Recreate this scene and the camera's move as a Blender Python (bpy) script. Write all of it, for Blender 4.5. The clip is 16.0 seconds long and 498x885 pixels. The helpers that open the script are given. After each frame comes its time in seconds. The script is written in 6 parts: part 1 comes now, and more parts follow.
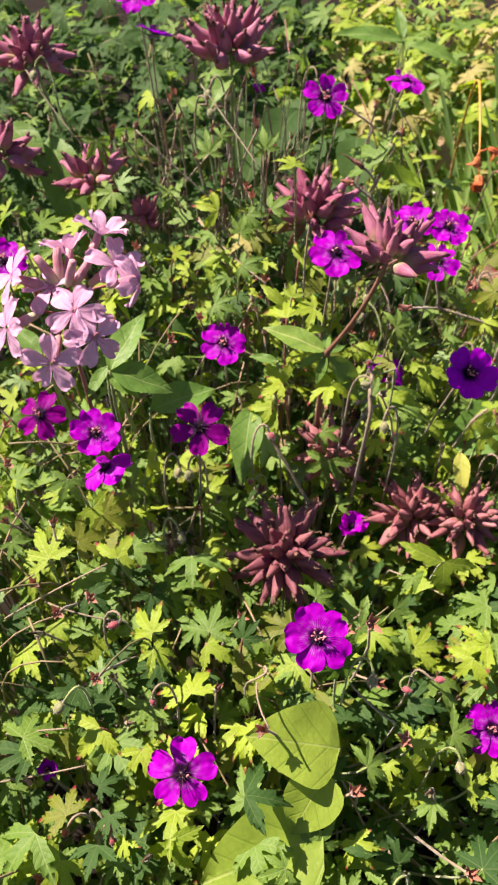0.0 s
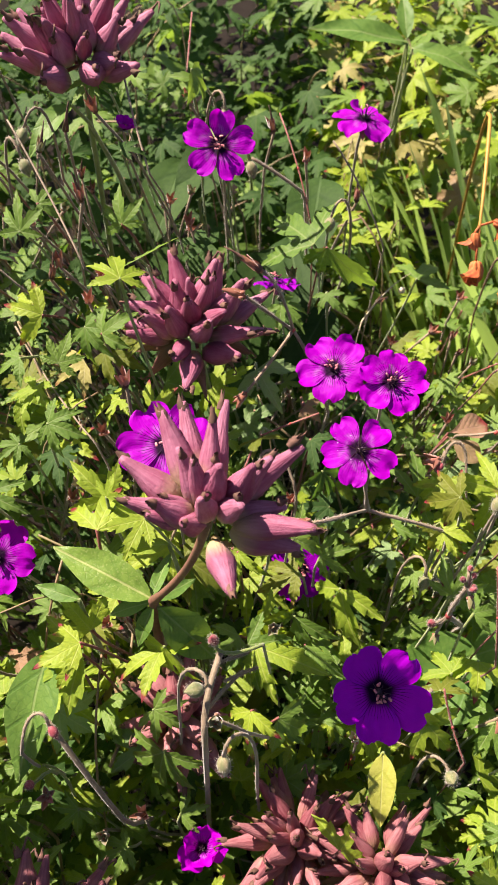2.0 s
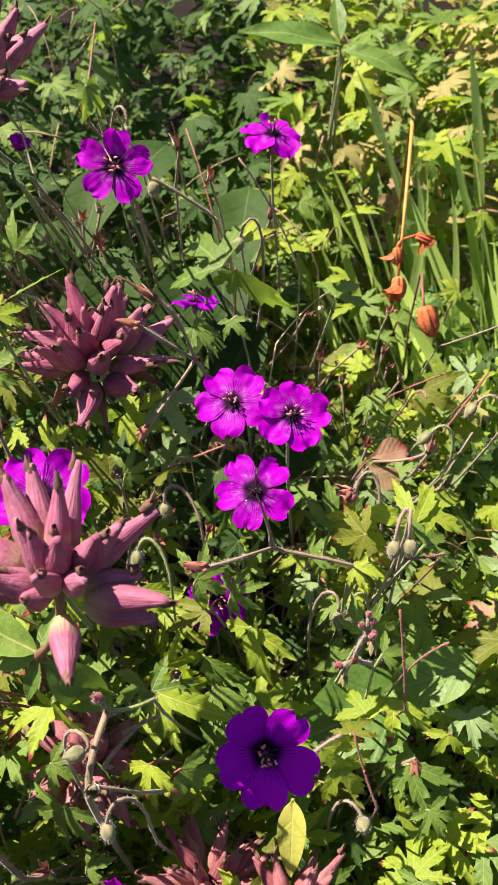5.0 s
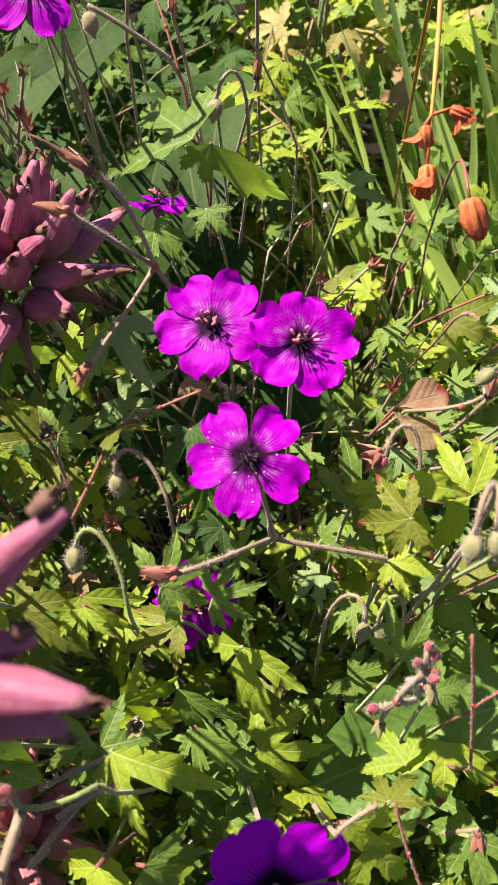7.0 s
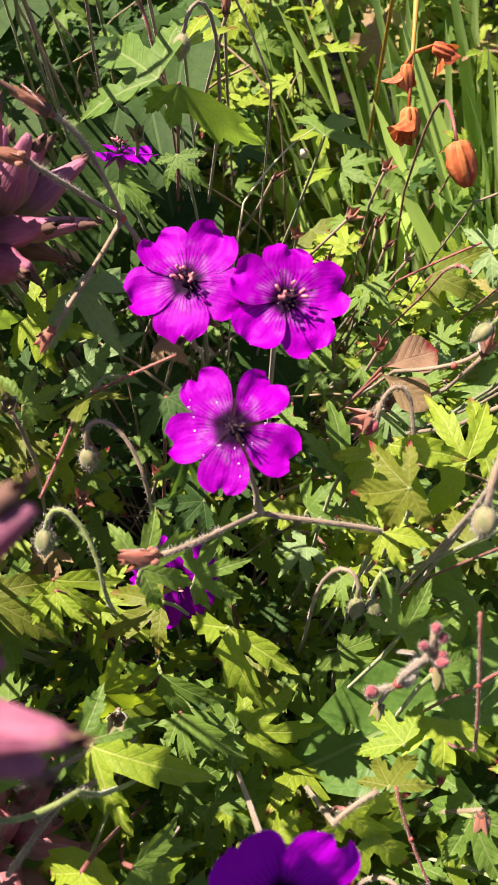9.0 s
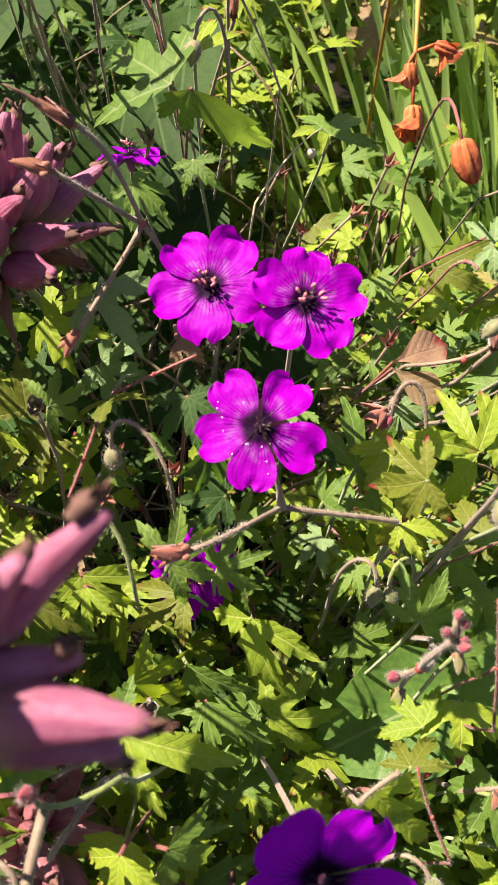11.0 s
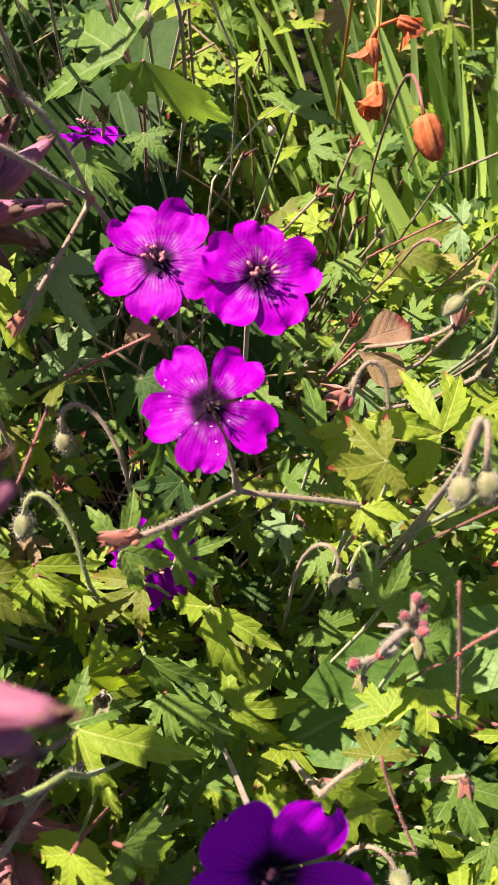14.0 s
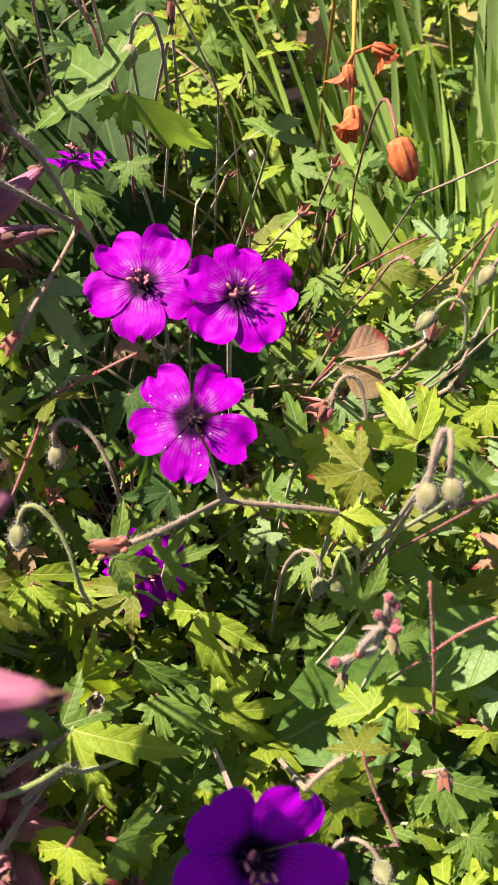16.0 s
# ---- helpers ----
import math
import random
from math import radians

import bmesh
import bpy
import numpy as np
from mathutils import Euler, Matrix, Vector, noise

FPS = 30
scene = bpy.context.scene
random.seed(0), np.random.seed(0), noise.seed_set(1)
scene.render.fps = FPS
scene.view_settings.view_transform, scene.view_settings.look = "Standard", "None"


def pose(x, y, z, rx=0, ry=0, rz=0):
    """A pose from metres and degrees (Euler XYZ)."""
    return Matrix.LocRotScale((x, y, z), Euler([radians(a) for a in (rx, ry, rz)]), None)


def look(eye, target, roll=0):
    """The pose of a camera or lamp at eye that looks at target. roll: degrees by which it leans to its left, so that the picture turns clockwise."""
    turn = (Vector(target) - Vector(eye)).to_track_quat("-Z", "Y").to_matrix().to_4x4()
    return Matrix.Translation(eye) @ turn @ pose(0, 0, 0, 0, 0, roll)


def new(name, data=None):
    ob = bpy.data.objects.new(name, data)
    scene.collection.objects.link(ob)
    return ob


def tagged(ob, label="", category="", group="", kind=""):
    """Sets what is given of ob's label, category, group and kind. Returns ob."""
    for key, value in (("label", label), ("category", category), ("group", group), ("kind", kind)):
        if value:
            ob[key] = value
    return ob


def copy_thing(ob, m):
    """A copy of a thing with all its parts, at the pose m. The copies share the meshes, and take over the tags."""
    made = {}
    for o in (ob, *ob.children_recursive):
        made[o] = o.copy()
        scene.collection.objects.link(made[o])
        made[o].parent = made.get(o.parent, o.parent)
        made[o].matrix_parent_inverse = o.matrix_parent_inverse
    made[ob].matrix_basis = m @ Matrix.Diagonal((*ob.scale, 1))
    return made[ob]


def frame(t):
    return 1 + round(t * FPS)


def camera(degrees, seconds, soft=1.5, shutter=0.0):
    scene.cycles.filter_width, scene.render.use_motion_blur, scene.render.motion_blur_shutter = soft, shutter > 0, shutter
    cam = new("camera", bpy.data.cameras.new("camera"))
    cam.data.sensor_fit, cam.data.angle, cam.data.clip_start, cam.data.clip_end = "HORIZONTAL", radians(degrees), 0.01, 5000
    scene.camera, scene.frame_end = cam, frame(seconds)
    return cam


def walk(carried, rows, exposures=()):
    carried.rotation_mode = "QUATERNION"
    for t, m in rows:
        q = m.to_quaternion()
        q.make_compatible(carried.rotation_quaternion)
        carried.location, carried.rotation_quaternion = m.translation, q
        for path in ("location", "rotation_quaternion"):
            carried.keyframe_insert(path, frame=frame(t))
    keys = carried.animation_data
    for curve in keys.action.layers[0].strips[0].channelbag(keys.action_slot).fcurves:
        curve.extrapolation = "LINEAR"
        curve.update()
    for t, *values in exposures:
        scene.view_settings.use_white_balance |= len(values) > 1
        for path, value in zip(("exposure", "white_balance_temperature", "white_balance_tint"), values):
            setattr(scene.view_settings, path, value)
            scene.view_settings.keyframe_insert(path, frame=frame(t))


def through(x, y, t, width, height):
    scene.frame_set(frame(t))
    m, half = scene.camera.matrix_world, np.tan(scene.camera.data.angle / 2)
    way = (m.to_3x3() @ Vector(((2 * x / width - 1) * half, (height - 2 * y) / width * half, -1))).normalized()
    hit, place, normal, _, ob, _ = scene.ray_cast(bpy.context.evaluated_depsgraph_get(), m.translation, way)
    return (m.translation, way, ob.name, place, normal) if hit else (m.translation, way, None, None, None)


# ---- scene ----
import itertools

cam = camera(33.0, 16.0)
cam.data.dof.use_dof, cam.data.dof.focus_distance, cam.data.dof.aperture_fstop = True, 0.32, 45.0
# seconds, eye in metres, turn in degrees
ROWS = [
    (0, 0.0114, 0.0038, 1.0130, 44.83, 0.00, 0.16),
    (0.5, 0.0397, 0.0767, 1.0018, 44.81, -0.37, 0.15),
    (1, 0.0858, 0.1879, 0.9711, 44.46, -0.65, 1.74),
    (1.5, 0.1114, 0.2426, 0.9528, 43.84, -0.51, 3.53),
    (2, 0.1149, 0.2706, 0.9400, 43.02, -0.47, 5.14),
    (2.5, 0.1092, 0.2866, 0.9343, 42.36, -0.23, 6.15),
    (3, 0.0985, 0.2946, 0.9426, 42.17, -0.03, 6.46),
    (3.5, 0.0996, 0.2981, 0.9466, 42.15, 0.21, 6.24),
    (4, 0.1182, 0.2962, 0.9473, 42.26, 0.40, 5.55),
    (4.5, 0.1414, 0.2970, 0.9495, 42.47, 0.11, 4.56),
    (4.7, 0.1488, 0.2965, 0.9479, 42.47, -0.15, 4.03),
    (6.8, 0.1480, 0.3656, 0.8638, 39.77, -1.16, 2.02),
    (7, 0.1420, 0.3736, 0.8543, 39.33, -1.07, 1.66),
    (7.5, 0.1341, 0.3845, 0.8387, 38.31, -1.09, 0.79),
    (8, 0.1371, 0.3851, 0.8387, 37.64, -1.47, 0.10),
    (8.2, 0.1381, 0.3851, 0.8380, 37.48, -1.67, -0.16),
    (10.3, 0.1347, 0.3915, 0.8444, 36.06, -1.75, -1.61),
    (10.5, 0.1331, 0.3900, 0.8441, 36.10, -1.61, -1.71),
    (11, 0.1301, 0.3844, 0.8475, 36.09, -1.51, -1.93),
    (11.5, 0.1294, 0.3825, 0.8496, 36.04, -1.49, -1.95),
    (12, 0.1306, 0.3845, 0.8423, 35.87, -1.56, -2.11),
    (12.5, 0.1348, 0.3834, 0.8354, 35.51, -1.81, -2.35),
    (13, 0.1362, 0.3848, 0.8331, 35.40, -2.01, -2.63),
    (13.5, 0.1397, 0.3877, 0.8389, 35.50, -2.21, -2.88),
    (14, 0.1377, 0.3859, 0.8394, 35.74, -2.16, -3.19),
    (14.5, 0.1378, 0.3818, 0.8458, 36.02, -2.18, -3.53),
    (15, 0.1382, 0.3774, 0.8508, 36.30, -2.13, -3.72),
    (15.5, 0.1405, 0.3760, 0.8511, 36.45, -2.10, -3.90),
    (16, 0.1404, 0.3786, 0.8496, 36.50, -1.95, -4.06),
]
walk(cam, [(t, pose(*row)) for t, *row in ROWS], [(0, 1.60, 6950, 23), (4.7, 1.60, 6950, 23), (6.8, 1.68, 6950, 23), (16, 1.68, 6950, 23)])

# ---- light ----
SUN_WAY = Vector((-0.55, 0.20, 0.81)).normalized()  # towards the sun
world = bpy.data.worlds.new("sky")
scene.world = world
world.use_nodes = True
sky = world.node_tree.nodes.new("ShaderNodeTexSky")
sky.sky_type, sky.sun_disc = "NISHITA", False
sky.sun_elevation = math.asin(SUN_WAY.z)
sky.sun_rotation = math.atan2(SUN_WAY.x, SUN_WAY.y)
back = world.node_tree.nodes["Background"]
back.inputs["Strength"].default_value = 0.045
world.node_tree.links.new(sky.outputs[0], back.inputs["Color"])
sun = new("sun", bpy.data.lights.new("sun", "SUN"))
sun.data.energy, sun.data.angle, sun.data.color = 5.0, radians(0.53), (1.0, 0.93, 0.80)
sun.matrix_world = look(SUN_WAY * 20, (0, 0, 0))


# ---- materials ----
class Nodes:
    """A small helper that strings shader nodes together."""

    def __init__(self, name):
        self.mat = bpy.data.materials.new(name)
        self.mat.use_nodes = True
        self.tree = self.mat.node_tree
        self.tree.nodes.clear()
        self.out = self.tree.nodes.new("ShaderNodeOutputMaterial")

    def put(self, socket, value):
        if isinstance(value, bpy.types.NodeSocket):
            self.tree.links.new(value, socket)
        elif isinstance(value, (tuple, list)) and len(value) == 3 and socket.type == "RGBA":
            socket.default_value = (*value, 1)
        elif value is not None:
            socket.default_value = value

    def node(self, kind, *values, **settings):
        n = self.tree.nodes.new("ShaderNode" + kind)
        if "operation" in settings:
            n.operation = settings["operation"]
        if "blend_type" in settings:
            n.blend_type = settings["blend_type"]
        if "interpolation_type" in settings:
            n.interpolation_type = settings["interpolation_type"]
        if "feature" in settings:
            n.feature = settings["feature"]
        for socket, value in zip(n.inputs, values):
            self.put(socket, value)
        return n

    def math(self, op, a, b=None, c=None):
        return self.node("Math", a, b, c, operation=op).outputs[0]

    def mix(self, fac, a, b, blend="MIX"):
        n = self.node("MixRGB", fac, a, b, blend_type=blend)
        return n.outputs[0]

    def step(self, x, lo, hi):
        n = self.node("MapRange", x, lo, hi, 0.0, 1.0, interpolation_type="SMOOTHSTEP")
        return n.outputs[0]

    def noise(self, scale, detail=3.0, where=None):
        where = where or self.node("TexCoord").outputs["Object"]
        n = self.node("TexNoise")
        self.put(n.inputs["Vector"], where)
        n.inputs["Scale"].default_value, n.inputs["Detail"].default_value = scale, detail
        return n.outputs[0]

    def uv(self):
        s = self.node("SeparateXYZ", self.node("TexCoord").outputs["UV"])
        return s.outputs[0], s.outputs[1]

    def chance(self, island):
        return self.node("NewGeometry").outputs["Random Per Island"] if island else self.node("ObjectInfo").outputs["Random"]

    def finish(self, colour, rough=0.5, gloss=0.4, bump=None, strength=0.3, depth=0.001, through=0.0, glow=None, sheen=0.0):
        p = self.node("BsdfPrincipled")
        self.put(p.inputs["Base Color"], colour)
        self.put(p.inputs["Roughness"], rough)
        p.inputs["Specular IOR Level"].default_value = gloss
        if sheen:
            p.inputs["Sheen Weight"].default_value = sheen
        if bump is not None:
            b = self.node("Bump")
            self.put(b.inputs["Height"], bump)
            b.inputs["Strength"].default_value, b.inputs["Distance"].default_value = strength, depth
            self.put(p.inputs["Normal"], b.outputs[0])
        shader = p.outputs[0]
        if through:
            t = self.node("BsdfTranslucent", glow or colour)
            m = self.node("MixShader", through, shader, t.outputs[0])
            shader = m.outputs[0]
        self.put(self.out.inputs[0], shader)
        return self.mat


def leaf_material(name, dark, light, vein, glow, island=False, tip=None, mottled=0.35, through=0.42, rough=0.5, spacing=7.0, gloss=0.22, specks=0.0):
    """A leaf whose blade runs along u (0 to 1) with v across it: midrib, side veins, mottling, and tips that may turn red."""
    n = Nodes(name)
    u, v = n.uv()
    side = n.math("ABSOLUTE", v)
    chance = n.chance(island)
    place = n.node("CombineXYZ", u, v, n.math("MULTIPLY", chance, 17.0)).outputs[0]
    coarse, fine = n.noise(3.5, 3, place), n.noise(24, 5, place)
    web = n.node("TexVoronoi", place, feature="DISTANCE_TO_EDGE")
    web.inputs["Scale"].default_value = 17.0
    net = n.math("SUBTRACT", 1.0, n.step(web.outputs["Distance"], 0.0, 0.14))
    colour = n.mix(n.math("ADD", n.math("MULTIPLY", chance, 0.75), n.math("MULTIPLY", coarse, 0.35)), dark, light)
    colour = n.mix(mottled, colour, n.mix(n.step(fine, 0.3, 0.7), dark, light))
    wave = n.math("FRACT", n.math("SUBTRACT", n.math("MULTIPLY", u, spacing), n.math("MULTIPLY", side, spacing * 1.1)))
    line = n.math("SUBTRACT", 1.0, n.step(n.math("ABSOLUTE", n.math("SUBTRACT", wave, 0.5)), 0.02, 0.085))
    mid = n.math("SUBTRACT", 1.0, n.step(side, 0.004, 0.015))
    veins = n.math("MAXIMUM", n.math("MULTIPLY", line, 0.55), mid)
    colour = n.mix(n.math("MULTIPLY", mid, 0.45), n.mix(n.math("MAXIMUM", n.math("MULTIPLY", line, 0.5), n.math("MULTIPLY", net, 0.3)), colour, dark), vein)
    if specks:
        colour = n.mix(n.math("MULTIPLY", n.step(n.noise(60, 3), 0.56, 0.64), specks), colour, vein)
    bleed = glow
    if tip:
        red = n.math("MULTIPLY", n.step(n.math("ADD", u, n.math("MULTIPLY", n.noise(5, 3, place), 0.4)), 0.96, 1.16), n.step(chance, 0.5, 0.7))
        colour = n.mix(red, colour, tip)
        bleed = n.mix(red, glow, tip)
    bleed = n.mix(n.math("MULTIPLY", veins, 0.3), bleed, dark)
    swell = n.math("MULTIPLY", n.math("SUBTRACT", 1.0, n.math("MULTIPLY", n.math("ABSOLUTE", n.math("SUBTRACT", n.math("FRACT", n.math("ADD", wave, 0.5)), 0.5)), 2.0)), 0.3)
    height = n.math("ADD", n.math("ADD", n.math("MULTIPLY", veins, -0.7), swell), n.math("SUBTRACT", n.math("MULTIPLY", n.noise(12, 3, place), 0.9), n.math("MULTIPLY", net, 0.12)))
    return n.finish(colour, rough, gloss, height, 0.32, 0.0011, through, bleed)


TONES = {
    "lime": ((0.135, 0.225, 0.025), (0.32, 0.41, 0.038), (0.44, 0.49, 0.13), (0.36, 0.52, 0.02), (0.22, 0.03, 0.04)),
    "green": ((0.07, 0.15, 0.027), (0.175, 0.28, 0.05), (0.30, 0.37, 0.15), (0.22, 0.36, 0.035), None),
    # the dark tone holds the shade of hollows and inner layers as colour
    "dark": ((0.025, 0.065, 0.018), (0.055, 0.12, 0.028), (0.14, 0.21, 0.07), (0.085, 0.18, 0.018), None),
    "olive": ((0.09, 0.12, 0.018), (0.19, 0.22, 0.03), (0.28, 0.29, 0.09), (0.28, 0.32, 0.022), (0.24, 0.025, 0.04)),
    "pale": ((0.13, 0.23, 0.08), (0.23, 0.34, 0.14), (0.36, 0.44, 0.24), (0.25, 0.39, 0.08), None),
    "red": ((0.20, 0.17, 0.07), (0.42, 0.23, 0.17), (0.38, 0.25, 0.18), (0.30, 0.18, 0.08), (0.27, 0.04, 0.04)),
    "straw": ((0.26, 0.24, 0.06), (0.42, 0.38, 0.15), (0.46, 0.42, 0.22), (0.38, 0.34, 0.09), (0.32, 0.18, 0.08)),
}
LEAF = {tone: leaf_material("leaf_" + tone, d, l, v, g, tip=t, **({"rough": 0.6, "gloss": 0.15} if tone == "dark" else {})) for tone, (d, l, v, g, t) in TONES.items()}
LEAVES = {tone: leaf_material("leaves_" + tone, d, l, v, g, island=True, tip=t, **({"rough": 0.6, "gloss": 0.15} if tone == "dark" else {})) for tone, (d, l, v, g, t) in TONES.items()}
SMOOTH = leaf_material("soapwort_leaf_green", (0.06, 0.145, 0.028), (0.15, 0.26, 0.055), (0.30, 0.38, 0.15), (0.19, 0.32, 0.03), rough=0.46, mottled=0.4, through=0.36, spacing=3.2)
SPECKLED = leaf_material("speckled_soapwort_leaf", (0.09, 0.19, 0.03), (0.19, 0.30, 0.055), (0.55, 0.55, 0.24), (0.22, 0.35, 0.03), rough=0.44, mottled=0.35, through=0.36, spacing=1.6, specks=0.22)
# dark copy of the smooth leaf: the hollow's shade is in its colour
SMOOTH_SHADED = leaf_material("smooth_leaf_painted_shade", (0.016, 0.042, 0.010), (0.038, 0.08, 0.016), (0.08, 0.14, 0.05), (0.04, 0.10, 0.012), rough=0.65, mottled=0.3, through=0.2, spacing=2.2, gloss=0.12)
YELLOWING = leaf_material("yellowing_leaf", (0.32, 0.36, 0.05), (0.48, 0.48, 0.12), (0.5, 0.5, 0.2), (0.45, 0.46, 0.06), rough=0.45, spacing=2.0)
BROAD = leaf_material("broad_leaf_green", (0.15, 0.24, 0.03), (0.26, 0.35, 0.05), (0.36, 0.42, 0.14), (0.33, 0.46, 0.035), rough=0.45, mottled=0.3, spacing=4.0)


def petal_material(name, base, pale, ink, glow, centre=0.27, lines=11.0, through=0.35, reach=0.64, painted_sheen=0.0, threads=0.14):
    """A petal with u from its claw to its rim: an inky heart, dark veins that thin out, gloss painted as paler flecks
    between them.
    """
    n = Nodes(name)
    u, v = n.uv()
    chance = n.chance(False)
    wander = n.math("SUBTRACT", n.noise(130, 2), 0.5)
    vv = n.math("ADD", v, n.math("MULTIPLY", n.math("MULTIPLY", wander, u), 0.55))
    far = n.math("ADD", reach, n.math("MULTIPLY", n.math("SUBTRACT", n.noise(1.0, 1, n.node("CombineXYZ", n.math("MULTIPLY", v, 4.0), n.math("MULTIPLY", chance, 9.0), 0.0).outputs[0]), 0.5), 0.5))

    def rays(count):
        return n.math("ABSOLUTE", n.math("SUBTRACT", n.math("FRACT", n.math("ADD", n.math("MULTIPLY", vv, count * 0.5), 0.5)), 0.5))

    ray, thin = rays(lines), rays(lines * 2 + 1)
    line = n.math("SUBTRACT", 1.0, n.step(n.math("SUBTRACT", ray, n.math("MULTIPLY", n.math("SUBTRACT", far, u), 0.32)), -0.015, 0.03))
    line = n.math("MULTIPLY", line, n.math("SUBTRACT", 1.0, n.step(u, reach * 0.75, reach * 1.15)))
    faint = n.math("MULTIPLY", n.math("SUBTRACT", 1.0, n.step(thin, 0.04, 0.16)), threads)
    heart = n.math("SUBTRACT", 1.0, n.step(n.math("ADD", u, n.math("MULTIPLY", wander, 0.12)), centre * 0.45, centre * 1.15))
    dark = n.math("MAXIMUM", n.math("MAXIMUM", n.math("MULTIPLY", line, 0.95), heart), faint)
    colour = n.mix(n.step(n.noise(130, 4), 0.45, 0.75), base, pale)
    colour = n.mix(n.math("MULTIPLY", n.step(n.noise(1400, 2), 0.5, 0.7), 0.3), colour, pale)
    # silvery gloss painted into the colour, over the paler zone between the veins
    if painted_sheen:
        sheen_fleck = n.math("MULTIPLY", n.math("MULTIPLY", n.step(u, 0.14, 0.3), n.math("SUBTRACT", 1.0, n.step(u, 0.38, 0.62))), n.step(n.noise(240, 3), 0.42, 0.66))
        colour = n.mix(n.math("MULTIPLY", sheen_fleck, painted_sheen), colour, (0.62, 0.45, 0.70))
    colour = n.mix(dark, colour, ink)
    hsv = n.node("HueSaturation")
    n.put(hsv.inputs["Value"], n.math("ADD", 0.9, n.math("MULTIPLY", chance, 0.2)))
    n.put(hsv.inputs["Color"], colour)
    height = n.math("ADD", n.math("ADD", n.math("MULTIPLY", ray, 0.15), n.math("MULTIPLY", thin, 0.10)), n.math("ADD", n.math("MULTIPLY", n.noise(420, 4), 0.6), n.math("MULTIPLY", n.noise(1800, 2), 0.25)))
    return n.finish(hsv.outputs[0], 0.5, 0.07, height, 0.5, 0.0008, through, n.mix(dark, glow, ink))


PETAL = petal_material("geranium_petal", (0.34, 0.001, 0.40), (0.39, 0.002, 0.45), (0.014, 0.001, 0.02), (0.52, 0.001, 0.52), painted_sheen=0.22)
PETAL_DEEP = petal_material("geranium_petal_deep", (0.33, 0.001, 0.46), (0.42, 0.003, 0.56), (0.012, 0.001, 0.02), (0.34, 0.002, 0.6), centre=0.30, reach=0.58, threads=0.05)
PETAL_MID = petal_material("geranium_petal_fading", (0.20, 0.001, 0.18), (0.28, 0.004, 0.25), (0.012, 0.001, 0.02), (0.30, 0.002, 0.30), centre=0.3)
PETAL_PINK = petal_material("soapwort_petal", (0.58, 0.33, 0.49), (0.72, 0.50, 0.64), (0.40, 0.17, 0.31), (0.56, 0.28, 0.44), centre=0.08, lines=2.5, reach=0.5)


def plain(name, dark, light, scale=200, rough=0.55, gloss=0.35, through=0.0, stripes=0.0, glow=None, sheen=0.0, island=False, spread=0.5):
    """A grainy two-tone surface; stripes run along u."""
    n = Nodes(name)
    grain = n.noise(scale, 4)
    coarse = n.noise(scale * 0.15, 3)
    fac = n.math("ADD", n.math("MULTIPLY", n.chance(island), spread), n.math("MULTIPLY", n.step(coarse, 0.3, 0.7), 0.5))
    if stripes:
        u, v = n.uv()
        bars = n.math("ABSOLUTE", n.math("SUBTRACT", n.math("FRACT", n.math("MULTIPLY", v, stripes)), 0.5))
        fac = n.math("ADD", fac, n.math("MULTIPLY", n.math("SUBTRACT", n.step(bars, 0.1, 0.4), 0.5), 0.45))
    colour = n.mix(fac, dark, light)
    colour = n.mix(0.25, colour, n.mix(n.step(grain, 0.35, 0.65), dark, light))
    return n.finish(colour, rough, gloss, grain, 0.35, 0.0008, through, glow, sheen)


def pod_material(name, rose, pale, green):
    """A papery swollen calyx: ribbed, rose towards its neck, greener and paler at its foot."""
    n = Nodes(name)
    u, v = n.uv()
    ribs = n.math("ABSOLUTE", n.math("SUBTRACT", n.math("FRACT", n.math("MULTIPLY", n.math("ADD", v, n.math("MULTIPLY", n.noise(90, 2), 0.12)), 9.0)), 0.5))
    chance = n.chance(False)
    patch = n.noise(140, 4)
    strand = n.node("CombineXYZ", n.math("MULTIPLY", u, 3.0), n.math("MULTIPLY", v, 30.0), n.math("MULTIPLY", chance, 20.0)).outputs[0]
    streak = n.noise(1.0, 3, strand)
    colour = n.mix(n.math("ADD", n.math("MULTIPLY", n.step(patch, 0.32, 0.66), 0.45), n.math("ADD", n.math("MULTIPLY", chance, 0.5), n.math("MULTIPLY", n.step(ribs, 0.2, 0.5), 0.08))), rose, pale)
    colour = n.mix(n.math("MULTIPLY", n.step(streak, 0.44, 0.72), 0.45), colour, rose)
    colour = n.mix(n.math("MULTIPLY", n.math("SUBTRACT", 1.0, n.step(streak, 0.26, 0.48)), 0.3), colour, pale)
    foot = n.math("MULTIPLY", n.math("SUBTRACT", 1.0, n.step(n.math("ADD", u, n.math("MULTIPLY", patch, 0.3)), 0.2, 0.65)), n.step(chance, 0.1, 0.6))
    colour = n.mix(foot, colour, green)
    return n.finish(colour, 0.56, 0.22, n.math("ADD", n.math("ADD", n.math("MULTIPLY", n.noise(260, 4), 0.8), n.math("MULTIPLY", streak, 1.1)), n.math("MULTIPLY", n.noise(900, 3), 0.35)), 0.45, 0.0012, 0.2, (0.42, 0.12, 0.17))


